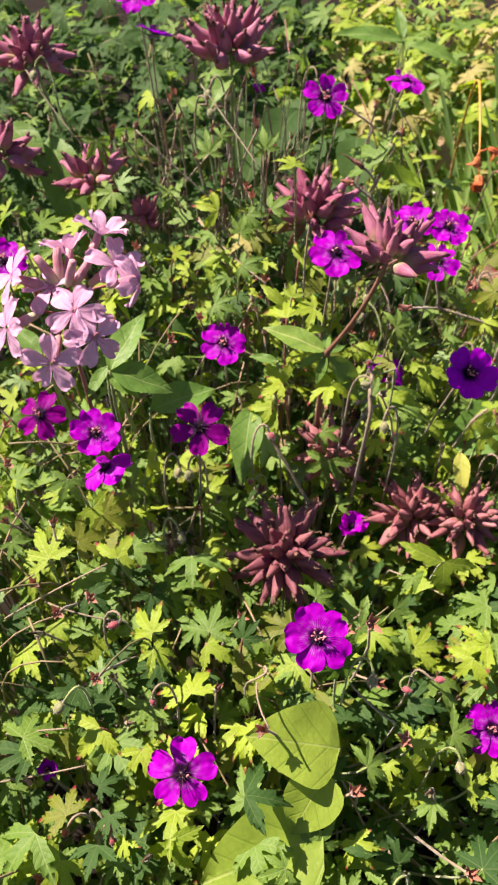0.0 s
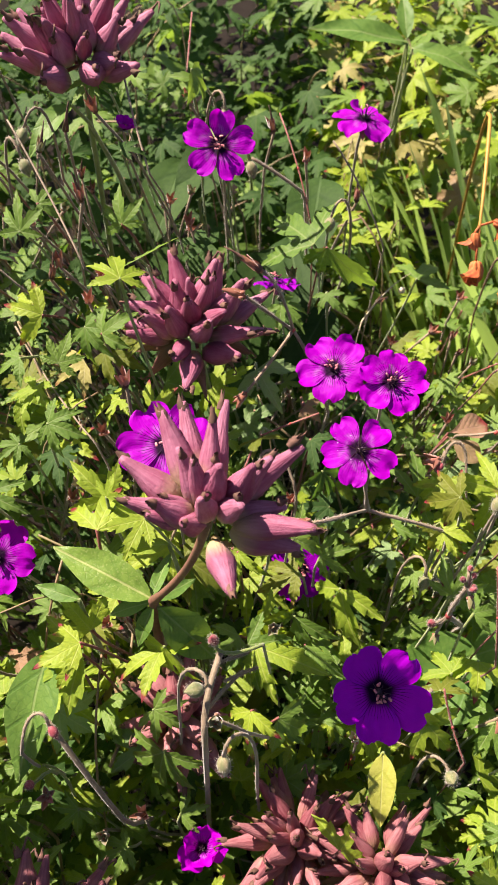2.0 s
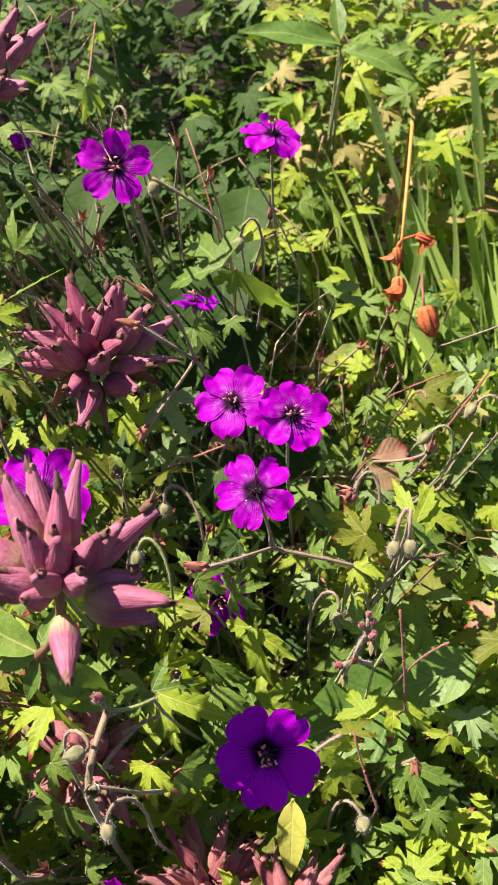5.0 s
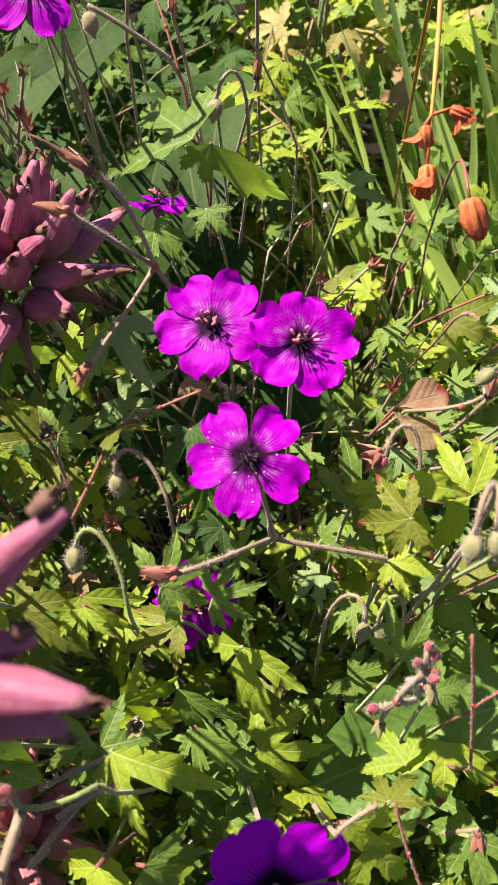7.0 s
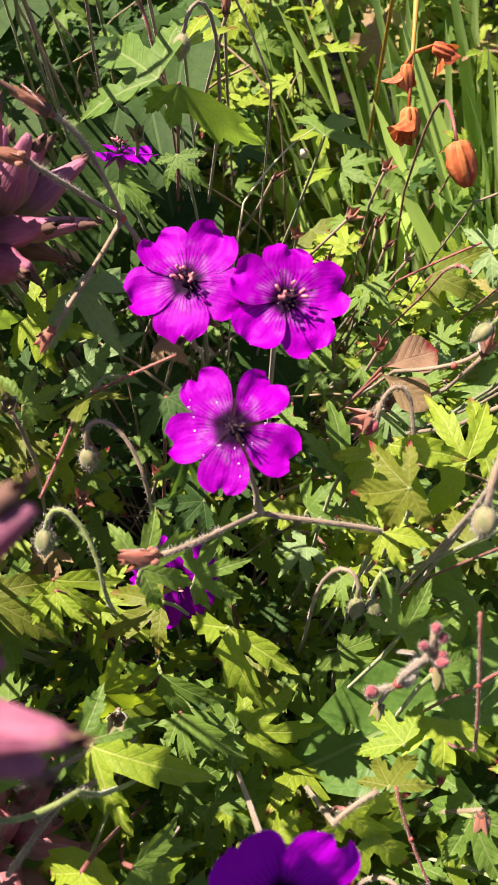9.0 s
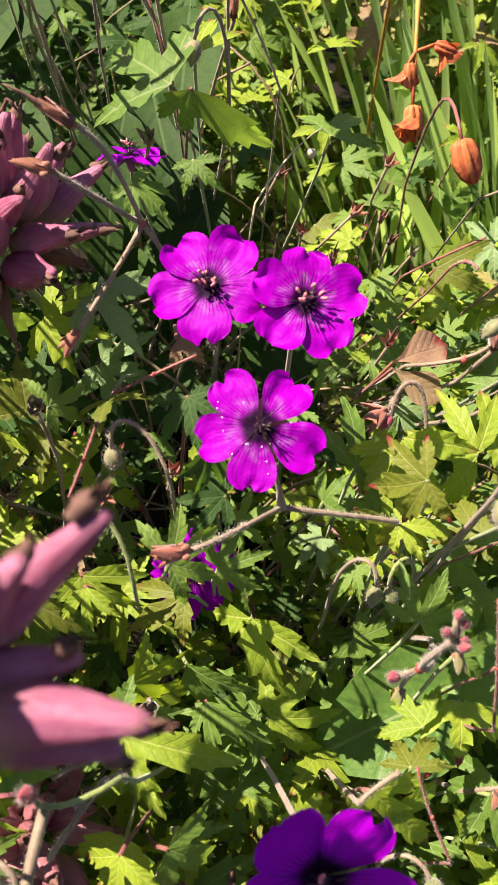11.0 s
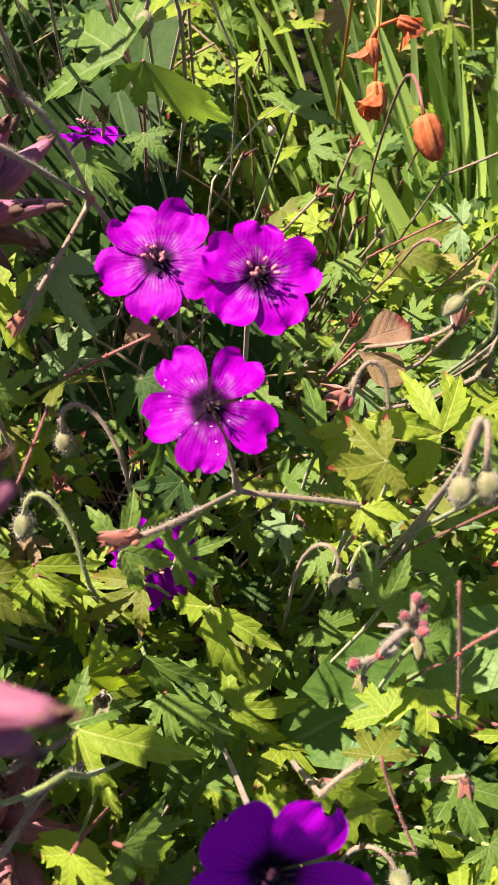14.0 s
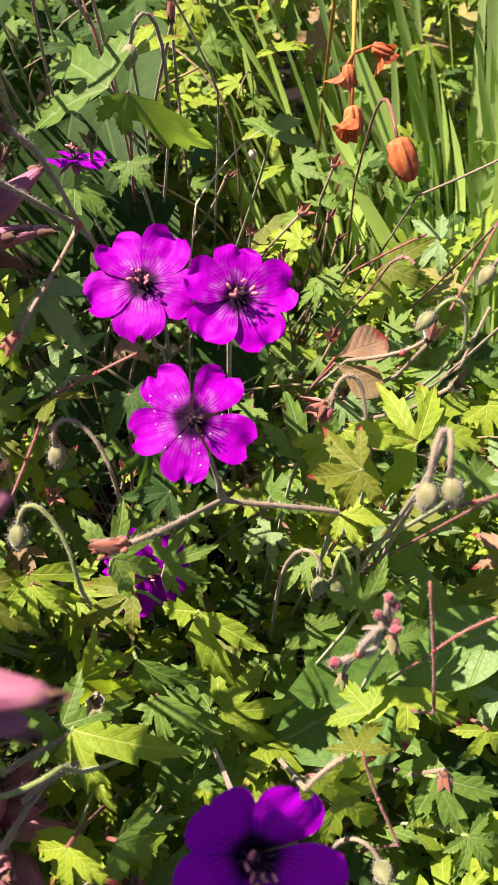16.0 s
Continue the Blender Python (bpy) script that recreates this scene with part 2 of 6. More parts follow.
POD = pod_material("soapwort_pod", (0.20, 0.034, 0.080), (0.48, 0.20, 0.29), (0.46, 0.40, 0.20))
CALYX_ROSY = pod_material("rosy_calyx", (0.36, 0.10, 0.15), (0.66, 0.42, 0.46), (0.48, 0.48, 0.28))
POD_DUSK = pod_material("soapwort_pod_dusky", (0.11, 0.024, 0.042), (0.32, 0.13, 0.14), (0.22, 0.10, 0.08))
POD_RUST = pod_material("soapwort_pod_rusty", (0.19, 0.045, 0.06), (0.44, 0.20, 0.21), (0.34, 0.22, 0.13))
POD_DRY = pod_material("soapwort_pod_withered", (0.07, 0.03, 0.025), (0.26, 0.14, 0.10), (0.20, 0.15, 0.07))
FRILL = plain("withered_brown", (0.035, 0.018, 0.014), (0.17, 0.085, 0.06), 600, 0.8)
STEM_GREEN = plain("stem_green", (0.10, 0.16, 0.03), (0.22, 0.26, 0.08), 500, 0.5, sheen=0.3)
STEM_HAIRY = plain("stem_downy", (0.13, 0.10, 0.06), (0.27, 0.20, 0.135), 700, 0.6, sheen=0.25)
STEM_BROWN = plain("stem_brown", (0.12, 0.055, 0.04), (0.24, 0.12, 0.08), 500, 0.55)
WITHERED = plain("withered_cream", (0.42, 0.36, 0.22), (0.66, 0.58, 0.42), 300, 0.8, through=0.2)
DEW = plain("dewdrop", (0.85, 0.85, 0.9), (0.95, 0.95, 0.98), 300, 0.05, 1.0)
STEM_RED = plain("stem_red", (0.14, 0.04, 0.035), (0.25, 0.085, 0.065), 500, 0.5, sheen=0.1)
STEM_MANY = plain("stems_mixed", (0.09, 0.10, 0.035), (0.25, 0.17, 0.10), 300, 0.6, island=True, spread=0.9)
JOINT = plain("stem_joint", (0.24, 0.035, 0.035), (0.40, 0.08, 0.07), 600)
DOWN = plain("pale_hair", (0.36, 0.31, 0.26), (0.56, 0.51, 0.45), 800, 0.6, through=0.3)
SEPAL = plain("sepal_red_green", (0.09, 0.14, 0.04), (0.25, 0.18, 0.085), 300, 0.55, through=0.2, stripes=3.0, sheen=0.5)
SEPAL_RED = plain("sepal_red", (0.22, 0.10, 0.045), (0.42, 0.12, 0.085), 300, 0.55, through=0.2, stripes=3.0, sheen=0.5)
BUD = plain("bud_downy", (0.10, 0.13, 0.045), (0.25, 0.20, 0.11), 350, 0.65, stripes=5.0, sheen=0.25)
BUD_RED = plain("bud_crimson", (0.17, 0.02, 0.03), (0.31, 0.07, 0.085), 350, 0.6, stripes=5.0, sheen=0.2)
INKY = plain("style_dark", (0.015, 0.008, 0.014), (0.05, 0.02, 0.035), 500, 0.4)
ANTHER = plain("anther_pink", (0.40, 0.10, 0.12), (0.64, 0.28, 0.29), 500, 0.6)
SWORD = leaf_material("sword_leaf", (0.26, 0.38, 0.13), (0.42, 0.54, 0.22), (0.34, 0.48, 0.18), (0.44, 0.64, 0.14), rough=0.4, mottled=0.15, spacing=0.6, through=0.52)
CAPSULE = plain("dry_capsule", (0.30, 0.045, 0.025), (0.72, 0.25, 0.08), 420, 0.6, 0.25, stripes=6.0, through=0.25, glow=(0.5, 0.14, 0.03))
STRAW = plain("dry_straw", (0.30, 0.13, 0.025), (0.48, 0.28, 0.05), 200, 0.5)
# blacker than real soil: the shade between the plants is put into it
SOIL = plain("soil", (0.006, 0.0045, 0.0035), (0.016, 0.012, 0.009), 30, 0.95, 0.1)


# ---- shapes: each gives (points, faces, uvs) ----
def bez(a, b, c, d, n):
    a, b, c, d = map(Vector, (a, b, c, d))
    return [a * (1 - t) ** 3 + b * (3 * t * (1 - t) ** 2) + c * (3 * t * t * (1 - t)) + d * t**3 for t in (k / n for k in range(n + 1))]


def tube(line, radii, sides=6):
    """A round rod along a line of points, closed at both ends."""
    line = [Vector(p) for p in line]
    if not isinstance(radii, (list, tuple)):
        radii = [radii] * len(line)
    pts, faces, uvs = [], [], []
    side = None
    for k, p in enumerate(line):
        way = (line[min(k + 1, len(line) - 1)] - line[max(k - 1, 0)]).normalized()
        if side is None:
            side = way.orthogonal().normalized()
        side = (side - way * side.dot(way)).normalized()
        over = way.cross(side)
        for s in range(sides):
            a = 2 * math.pi * s / sides
            pts.append(p + (side * math.cos(a) + over * math.sin(a)) * radii[k])
            uvs.append((k / (len(line) - 1), s / sides))
    for k in range(len(line) - 1):
        for s in range(sides):
            a, b = k * sides + s, k * sides + (s + 1) % sides
            faces.append((a, b, b + sides, a + sides))
    faces.append(tuple(range(sides))[::-1])
    faces.append(tuple(range((len(line) - 1) * sides, len(line) * sides)))
    return pts, faces, uvs


def fan(n, seed):
    """The lobes of a palmate leaf: rows of (degrees from the middle, length)."""
    r = random.Random(seed)
    turn = {3: (0, 62), 5: (0, 47, 98)}[n]
    long = {3: (1.0, 0.84), 5: (1.0, 0.9, 0.66)}[n]
    return [((k > 0) * 2 * turn[abs(k)] - turn[abs(k)] + r.uniform(-6, 6), long[abs(k)] * r.uniform(0.9, 1.08)) for k in range(-(n // 2), n // 2 + 1)]


def lobed(lobes, seed, cut=0.25, across=(-1, -0.5, 0, 0.5, 1)):
    """A palmate leaf about one long, base at the origin and middle along y: broad toothed lobes, joined near the stalk and folded along their veins."""
    r = random.Random(seed)
    lobes = sorted(lobes)
    longest, shortest = max(q for _, q in lobes), min(q for _, q in lobes)
    fused = min(cut * longest, 0.62 * shortest)
    lift, droop, fold = r.uniform(-0.08, 0.12), r.uniform(0.05, 0.35), r.uniform(0.12, 0.42)
    pts, faces, uvs = [(0, 0, 0)], [], [(0, 0)]
    for k, (deg, length) in enumerate(lobes):
        a = radians(deg)
        gap = [min(42, (deg - lobes[k - 1][0]) / 2) if k else 30, min(42, (lobes[k + 1][0] - deg) / 2) if k + 1 < len(lobes) else 30]
        tans = [math.tan(radians(g)) for g in gap]
        rest = length - fused
        bend, dip, crease = r.uniform(-0.12, 0.12), r.uniform(-0.1, 0.5), fold * r.uniform(0.7, 1.5)
        wide = [length * (0.066 + 0.222 * min(t, 0.62)) * r.uniform(0.9, 1.1) for t in tans]
        rows = [(fused * 0.4, None, 0), (fused * 0.75, None, 0), (fused, None, 0)]
        rows += [(fused + rest * t, h, ahead * length) for t, h, ahead in ((0.14, 0.78, 0), (0.32, 0.96, 0), (0.47, 1.0, 0.06), (0.51, 0.70, 0), (0.68, 0.60, 0.05), (0.72, 0.42, 0), (0.88, 0.28, 0), (1.0, 0.012, 0))]
        before = None
        for j, (s, h, ahead) in enumerate(rows):
            row = []
            for sign in across:
                edge = sign > 0
                if h is None:
                    ww = s * tans[edge] * sign * 1.03
                else:
                    ww = min(wide[edge] * h, s * tans[edge] * 0.93) * sign * (r.uniform(0.9, 1.1) if sign else 1)
                past = max(0.0, s - fused)
                yy = s + ahead * abs(sign) ** 2 + (r.uniform(-0.014, 0.014) if past else 0)
                zz = lift * s - droop * s * s + (crease if past else fold) * abs(ww) * (1 - 0.45 * abs(sign)) - dip * past * past + (r.uniform(-0.008, 0.008) if past else 0)
                row.append(len(pts))
                flat, ww = ww, ww + bend * past * past
                pts.append((ww * math.cos(a) + yy * math.sin(a), yy * math.cos(a) - ww * math.sin(a), zz))
                uvs.append((s / length, flat))
            if before is None:
                faces += [(0, row[i + 1], row[i]) for i in range(len(across) - 1)]
            else:
                for i in range(len(across) - 1):
                    faces += [(before[i], before[i + 1], row[i + 1]), (before[i], row[i + 1], row[i])]
            before = row
    return pts, faces, uvs


def blade(width, rows=10, fold=0.25, droop=0.25, belly=0.42, curl=0.0, seed=0):
    """A plain leaf one long, of that half width, widest at belly."""
    r = random.Random(seed)
    pts, faces, uvs = [], [], []
    cols = (-1, -0.5, 0, 0.5, 1)
    for j in range(rows + 1):
        s = j / rows
        w = width * max(0.02, math.sin(math.pi * s ** (math.log(0.5) / math.log(belly)))) ** 0.85
        for c in cols:
            x = c * w * (1 + 0.05 * math.sin(9 * s + seed))
            z = fold * abs(x) - droop * s * s + curl * abs(c) ** 2 * w + 0.015 * math.sin(11 * s + 3 * c + seed)
            pts.append((x, s, z))
            uvs.append((s, x))
    n = len(cols)
    for j in range(rows):
        for i in range(n - 1):
            a = j * n + i
            faces.append((a, a + 1, a + n + 1, a + n))
    return pts, faces, uvs


def petal(length, width, cup, wave, seed, notch=0.07, peak=0.68, narrow=0.13):
    r = random.Random(seed)
    rows, cols = 16, 16
    ph, lean = r.uniform(0, 6), r.uniform(-0.5, 0.5)
    rim = [r.uniform(-0.02, 0.012) for _ in range(cols + 1)]
    pts, faces, uvs = [], [], []
    for j in range(rows + 1):
        u = j / rows
        for i in range(cols + 1):
            v = 2 * i / cols - 1
            rise = narrow + (1 - narrow) * math.sin(math.pi / 2 * min(1, u / peak)) ** 1.25 if u < peak else math.sqrt(max(0.0, 1 - ((u - peak) / (1.03 - peak)) ** 2.6)) * 0.97 + 0.03
            x = v * width * 0.5 * rise
            dent = math.exp(-((v - 0.25 * lean) * 3.0) ** 2)
            y = length * (u - notch * dent * u**5 + 0.014 * math.sin(6 * v + ph) * u**4 + rim[i] * u**8)
            z = length * (cup * u * u + 0.09 * v * v * u - wave * u * u * (0.5 + 0.5 * math.sin(3.2 * v + ph)) - 0.05 * max(0, u - 0.75) / 0.25 * (1 + math.sin(5 * v + 2 * ph)))
            z += length * 0.06 * u * noise.noise((2.6 * v + seed, 3.2 * u, seed * 1.7)) + length * 0.012 * u * noise.noise((9 * v + seed, 3 * u, seed * 2.3))
            pts.append((x, y, z))
            uvs.append((u, v))
    n = cols + 1
    for j in range(rows):
        for i in range(cols):
            a = j * n + i
            faces.append((a, a + 1, a + n + 1, a + n))
    return pts, faces, uvs


def turned(profile, sides=10, bend=0.0, squash=0.0, seed=0):
    """A body of revolution along z; profile: rows of (z, radius)."""
    r = random.Random(seed)
    pts, faces, uvs = [], [], []
    top = profile[-1][0]
    lump = [r.uniform(0.88, 1.1) for _ in range(sides)]
    for z, rad in profile:
        for s in range(sides):
            a = 2 * math.pi * s / sides
            k = rad * lump[s]
            pts.append((k * math.cos(a) + bend * (z / top) ** 2 * top, k * math.sin(a) * (1 - squash), z))
            uvs.append((z / top, s / sides))
    for j in range(len(profile) - 1):
        for s in range(sides):
            a, b = j * sides + s, j * sides + (s + 1) % sides
            faces.append((a, b, b + sides, a + sides))
    faces.append(tuple(range(sides))[::-1])
    faces.append(tuple(range((len(profile) - 1) * sides, len(profile) * sides)))
    return pts, faces, uvs


def merged(*shapes):
    pts, faces, uvs = [], [], []
    for p, f, t in shapes:
        n = len(pts)
        pts += list(p)
        uvs += list(t)
        faces += [tuple(i + n for i in face) for face in f]
    return pts, faces, uvs


def moved(shape, m):
    p, f, t = shape
    return [m @ Vector(q) for q in p], f, t


def hairs(line, radius, length, count, seed):
    """Fine hairs standing off a stalk: slim spikes."""
    r = random.Random(seed)
    pts, faces, uvs = [], [], []
    for _ in range(count):
        k = r.uniform(0, len(line) - 1.001)
        i = int(k)
        p = line[i].lerp(line[i + 1], k - i)
        way = (line[i + 1] - line[i]).normalized()
        out = way.orthogonal().normalized()
        out.rotate(Matrix.Rotation(r.uniform(0, 6.283), 3, way))
        side = way.cross(out)
        tip = p + out * (radius + length * r.uniform(0.5, 1)) + way * length * r.uniform(-0.3, 0.3)
        n = len(pts)
        w = 0.00006
        q = p + out * radius * 0.8
        pts += [q + side * w, q - side * w, q + way * w, tip]
        uvs += [(0, 0)] * 4
        faces += [(n, n + 1, n + 3), (n + 1, n + 2, n + 3), (n + 2, n, n + 3)]
    return pts, faces, uvs


def mesh(name, shape, material):
    pts, faces, uvs = shape
    me = bpy.data.meshes.new(name)
    me.from_pydata([tuple(p) for p in pts], [], [tuple(f) for f in faces])
    layer = me.uv_layers.new(name="UVMap")
    order = np.empty(len(me.loops), dtype=np.int32)
    me.loops.foreach_get("vertex_index", order)
    layer.data.foreach_set("uv", np.asarray(uvs, dtype=np.float32)[order].ravel())
    me.polygons.foreach_set("use_smooth", np.ones(len(me.polygons), dtype=bool))
    me.materials.append(material)
    return me


def part(name, data, material=None, parent=None, label="", m=None):
    """One mesh object under a thing or a part; data: a shape, or a mesh to share."""
    if not isinstance(data, bpy.types.Mesh):
        data = mesh(name, data, material)
    ob = new(name, data)
    ob.parent = parent
    if m is not None:
        ob.matrix_basis = m
    if label:
        ob["label"] = label
    return ob


def thing(name, place, label, category, group=""):
    ob = new(name)
    ob.empty_display_size = 0.01
    ob.matrix_basis = place if isinstance(place, Matrix) else Matrix.Translation(place)
    return tagged(ob, label, category, group)


def facing(at, normal, spin=0.0, size=1.0):
    """A pose whose z runs along normal; spin turns leftwards from the world's x."""
    z = Vector(normal).normalized()
    x = (Vector((1, 0, 0)) - z * z.x).normalized()
    y = z.cross(x)
    m = Matrix((x, y, z)).transposed().to_4x4()
    return Matrix.Translation(at) @ m @ Matrix.Rotation(radians(spin), 4, "Z") @ Matrix.Scale(size, 4)


def along(at, way, normal, size=1.0):
    """A pose whose y runs along way and whose z leans to normal."""
    y = Vector(way).normalized()
    z = Vector(normal)
    z = (z - y * z.dot(y)).normalized()
    x = y.cross(z)
    return Matrix.Translation(at) @ Matrix((x, y, z)).transposed().to_4x4() @ Matrix.Scale(size, 4)


def to_ground(p, start, r, lean=0.10):
    """A stalk's line from p, which leaves it along start, down into the soil."""
    p, start = Vector(p), Vector(start)
    foot = Vector((p.x + r.uniform(-lean, lean) * 0.6, p.y + p.z * (r.uniform(0.15, 0.5) if p.y < 0.55 else r.uniform(0.5, 0.8)), -0.01))
    if p.y > 0.55 and p.x > 0.17:
        start = start * 0.5 + Vector((0, 0.02, -0.04))
    elif p.y > 0.55:
        start = start + Vector((0, 0.045, 0))
    return bez(p, p + start, foot.lerp(p, 0.45), foot, 9)


CLEAR = []  # blossoms, heads and leaves that stand free: place, radius
EYEWARD = Vector((0, -0.66, 0.75)).normalized()

# ---- the ground ----
def ground():
    n = 60
    pts, faces, uvs = [], [], []
    for j in range(n + 1):
        for i in range(n + 1):
            a, b = 2 * i / n - 1, 2 * j / n - 1
            x, y = 80 * abs(a) ** 3 * (1 if a > 0 else -1), 80 * abs(b) ** 3 * (1 if b > 0 else -1)
            near = math.exp(-(x * x + y * y) / 30)
            pts.append((x, y, 0.04 * near * noise.noise((x * 5, y * 5, 0))))
            uvs.append((x, y))
    for j in range(n):
        for i in range(n):
            k = j * (n + 1) + i
            faces.append((k, k + 1, k + n + 2, k + n + 1))
    tagged(new("ground", mesh("ground", (pts, faces, uvs), SOIL)), "crumbly garden soil under the plants, darkened with their painted shade", "soil", kind="structure")


ground()

# ---- geranium blossoms ----
PETALS = [mesh("petal", petal(0.0160, 0.0152, c, w, s), PETAL) for c, w, s in ((0.06, 0.10, 1), (0.0, 0.16, 2), (0.10, 0.12, 3), (-0.08, 0.14, 4))]
PETALS_DEEP = [mesh("petal", petal(0.0168, 0.0155, c, w * 1.5, s), PETAL_DEEP) for c, w, s in ((0.14, 0.06, 5), (0.08, 0.10, 6), (0.12, 0.08, 7))]
PETALS_SLIM = [mesh("petal", petal(0.0158, 0.0132, c, w, s, 0.09), PETAL) for c, w, s in ((0.0, 0.10, 8), (-0.10, 0.16, 9), (0.06, 0.08, 10))]
PETALS_DEEP_SLIM = [mesh("petal", petal(0.0163, 0.0118, c, w, s, 0.05), PETAL_MID) for c, w, s in ((0.0, 0.16, 11), (-0.12, 0.2, 12))]
SEPALS = mesh("sepal", moved(blade(0.24, 6, 0.4, 0.1, 0.4), Matrix.Scale(0.010, 4)), SEPAL)


def stamen_mesh(fan, seed):
    r = random.Random(seed)
    rods = []
    for k in range(10):
        a = k * 0.628 + r.uniform(-0.2, 0.2)
        out = r.uniform(0.0016, 0.0050) * fan
        top = Vector((math.cos(a) * out, math.sin(a) * out, r.uniform(0.004, 0.007)))
        rods.append(tube([(math.cos(a) * 0.0006, math.sin(a) * 0.0006, 0), top * 0.55 + Vector((0, 0, 0.0008)), top], [0.00022, 0.00018, 0.00015], 4))
    for k in range(5):
        a = k * 1.257
        rods.append(tube([(0, 0, 0), (0, 0, 0.006), (math.cos(a) * 0.0016, math.sin(a) * 0.0016, 0.0082)], [0.0005, 0.0003, 0.00015], 4))
    rods.append(turned([(0, 0.0012), (0.001, 0.0017), (0.0022, 0.0013), (0.003, 0.0004)], 8))
    return mesh("stamen_tuft", merged(*rods), INKY)


STAMENS = [stamen_mesh(1.0, 1), stamen_mesh(1.5, 2)]
GRAIN = mesh("anther", turned([(0, 0.0002), (0.0004, 0.00046), (0.0017, 0.00046), (0.0021, 0.0002)], 6), ANTHER)


DROP = mesh("dewdrop", turned([(-0.00015, 0.00005), (-0.00005, 0.00016), (0.00005, 0.00016), (0.00015, 0.00005)], 8), DEW)


def blossom(at, normal, spin, look_of="open", size=1.0, open_by=0.0, stalk=None, anthers=9, label="open magenta geranium flower with dark veins and eye", seed=0, turns=(0, 0, 0, 0, 0)):
    """A five-petalled geranium flower on a downy stalk. open_by: degrees by which the petals lift."""
    r = random.Random(seed + 77)
    m = facing(at, normal, spin, size)
    ob = thing("geranium_flower", m, label, "flower", "geranium flowers")
    kinds = {"open": PETALS, "deep": PETALS_DEEP, "slim": PETALS_SLIM, "deep_slim": PETALS_DEEP_SLIM}[look_of]
    for k in range(5):
        a = radians(72 * k - 90 + turns[k])
        lift = radians(open_by + r.uniform(-5, 6))
        pm = Matrix.Rotation(a, 4, "Z") @ Matrix.Translation((0, 0.0014 if look_of == "slim" else 0.0008, 0.0002 * k)) @ Matrix.Rotation(lift, 4, "X") @ Matrix.Rotation(radians(5 + r.uniform(-3, 3)), 4, "Y") @ Matrix.Scale(r.uniform(0.94, 1.04), 4)
        part("petal", r.choice(kinds), parent=ob, m=pm)
        sm = Matrix.Rotation(a + 0.63, 4, "Z") @ Matrix.Translation((0, 0.0006, -0.0016)) @ Matrix.Rotation(radians(-22 + open_by), 4, "X")
        part("sepal", SEPALS, parent=ob, m=sm)
    part("stamen_tuft", r.choice(STAMENS), parent=ob, label="dark style and filaments")["kind"] = "stuff"
    for k in range(anthers):
        a, out = r.uniform(0, 6.28), r.uniform(0.0006, 0.0034)
        am = Matrix.Translation((math.cos(a) * out, math.sin(a) * out, r.uniform(0.0045, 0.0068))) @ pose(0, 0, 0, r.uniform(-70, 70), r.uniform(-70, 70), 0)
        part("anther", GRAIN, parent=ob, m=am, label="dusty pink anther")
    for k in range(14 if not anthers and look_of == "slim" else 0):
        a, out = r.uniform(0, 6.28), r.uniform(0.005, 0.0125)
        part("dewdrop", DROP, parent=ob, m=Matrix.Translation((math.cos(a) * out, math.sin(a) * out, 0.0012)), label="tiny dewdrop")
    inv = m.inverted()
    line = stalk or to_ground(at, -Vector(normal).normalized() * 0.05, r)
    part("stalk", moved(tube(line, [0.0008] * (len(line) - 1) + [0.0016], 6), inv), STEM_HAIRY, ob, "slender downy stalk")
    CLEAR.append((Vector(at), 0.022 * size))
    return ob


blossom((0.129, 0.551, 0.690), (-0.16, -0.42, 0.88), 50, "open", 0.94, open_by=5, seed=1)
blossom((0.154, 0.543, 0.692), (0.12, -0.46, 0.86), 85, "open", 0.93, open_by=4, seed=2)
blossom((0.141, 0.505, 0.688), (-0.05, -0.50, 0.86), 51, "slim", 0.93, open_by=-8, anthers=0, seed=3, turns=(0, 4, -2, -8, -6), stalk=bez((0.141, 0.506, 0.687), (0.142, 0.514, 0.672), (0.147, 0.512, 0.660), (0.149, 0.509, 0.645), 6),
        label="magenta geranium flower past its pollen, with dewdrops and dark style")
blossom((0.067, 0.480, 0.710), (0.05, -0.45, 0.88), 54, "open", 1.1, open_by=-6, anthers=2, seed=4)
blossom((-0.008, 0.469, 0.644), (0.0, -0.52, 0.85), 70, "open", open_by=-4, seed=5)
blossom((0.150, 0.412, 0.665), (0.10, -0.66, 0.74), 54, "deep", 1.04, open_by=14, seed=6, label="deep violet cupped geranium flower in the shade of a seed head")
blossom((0.068, 0.648, 0.742), (0.12, -0.78, 0.60), 86, "slim", 1.0, open_by=8, seed=7)
blossom((0.139, 0.701, 0.733), (0.12, -0.02, 0.99), 20, "open", 1.02, open_by=-6, anthers=3, seed=8, label="magenta geranium flower seen edge on, facing the sky")
blossom((-0.019, 0.360, 0.667), (0.05, -0.48, 0.85), 54, "deep_slim", 1.05, open_by=-4, anthers=0, seed=9, label="deep purple fading geranium flower with a pale star at its eye")
blossom((-0.085, 0.374, 0.648), (0.25, -0.35, 0.9), 40, "open", 0.95, open_by=10, seed=10)
blossom((-0.079, 0.360, 0.632), (-0.3, 0.1, 0.95), 20, "open", 1.0, open_by=-12, anthers=0, seed=11)
blossom((-0.121, 0.388, 0.651), (-0.1, -0.6, 0.8), 74, "deep_slim", 0.95, open_by=-14, seed=12, label="purple geranium flower with crumpled drooping petals")
blossom((0.045, 0.232, 0.644), (-0.02, -0.5, 0.86), 108, "open", 1.03, open_by=8, seed=13)
blossom((-0.025, 0.195, 0.570), (0.05, -0.52, 0.85), 88, "slim", 1.08, open_by=-3, anthers=1, seed=14)
blossom((0.157, 0.239, 0.532), (-0.05, -0.5, 0.86), 70, "open", 1.0, seed=15)
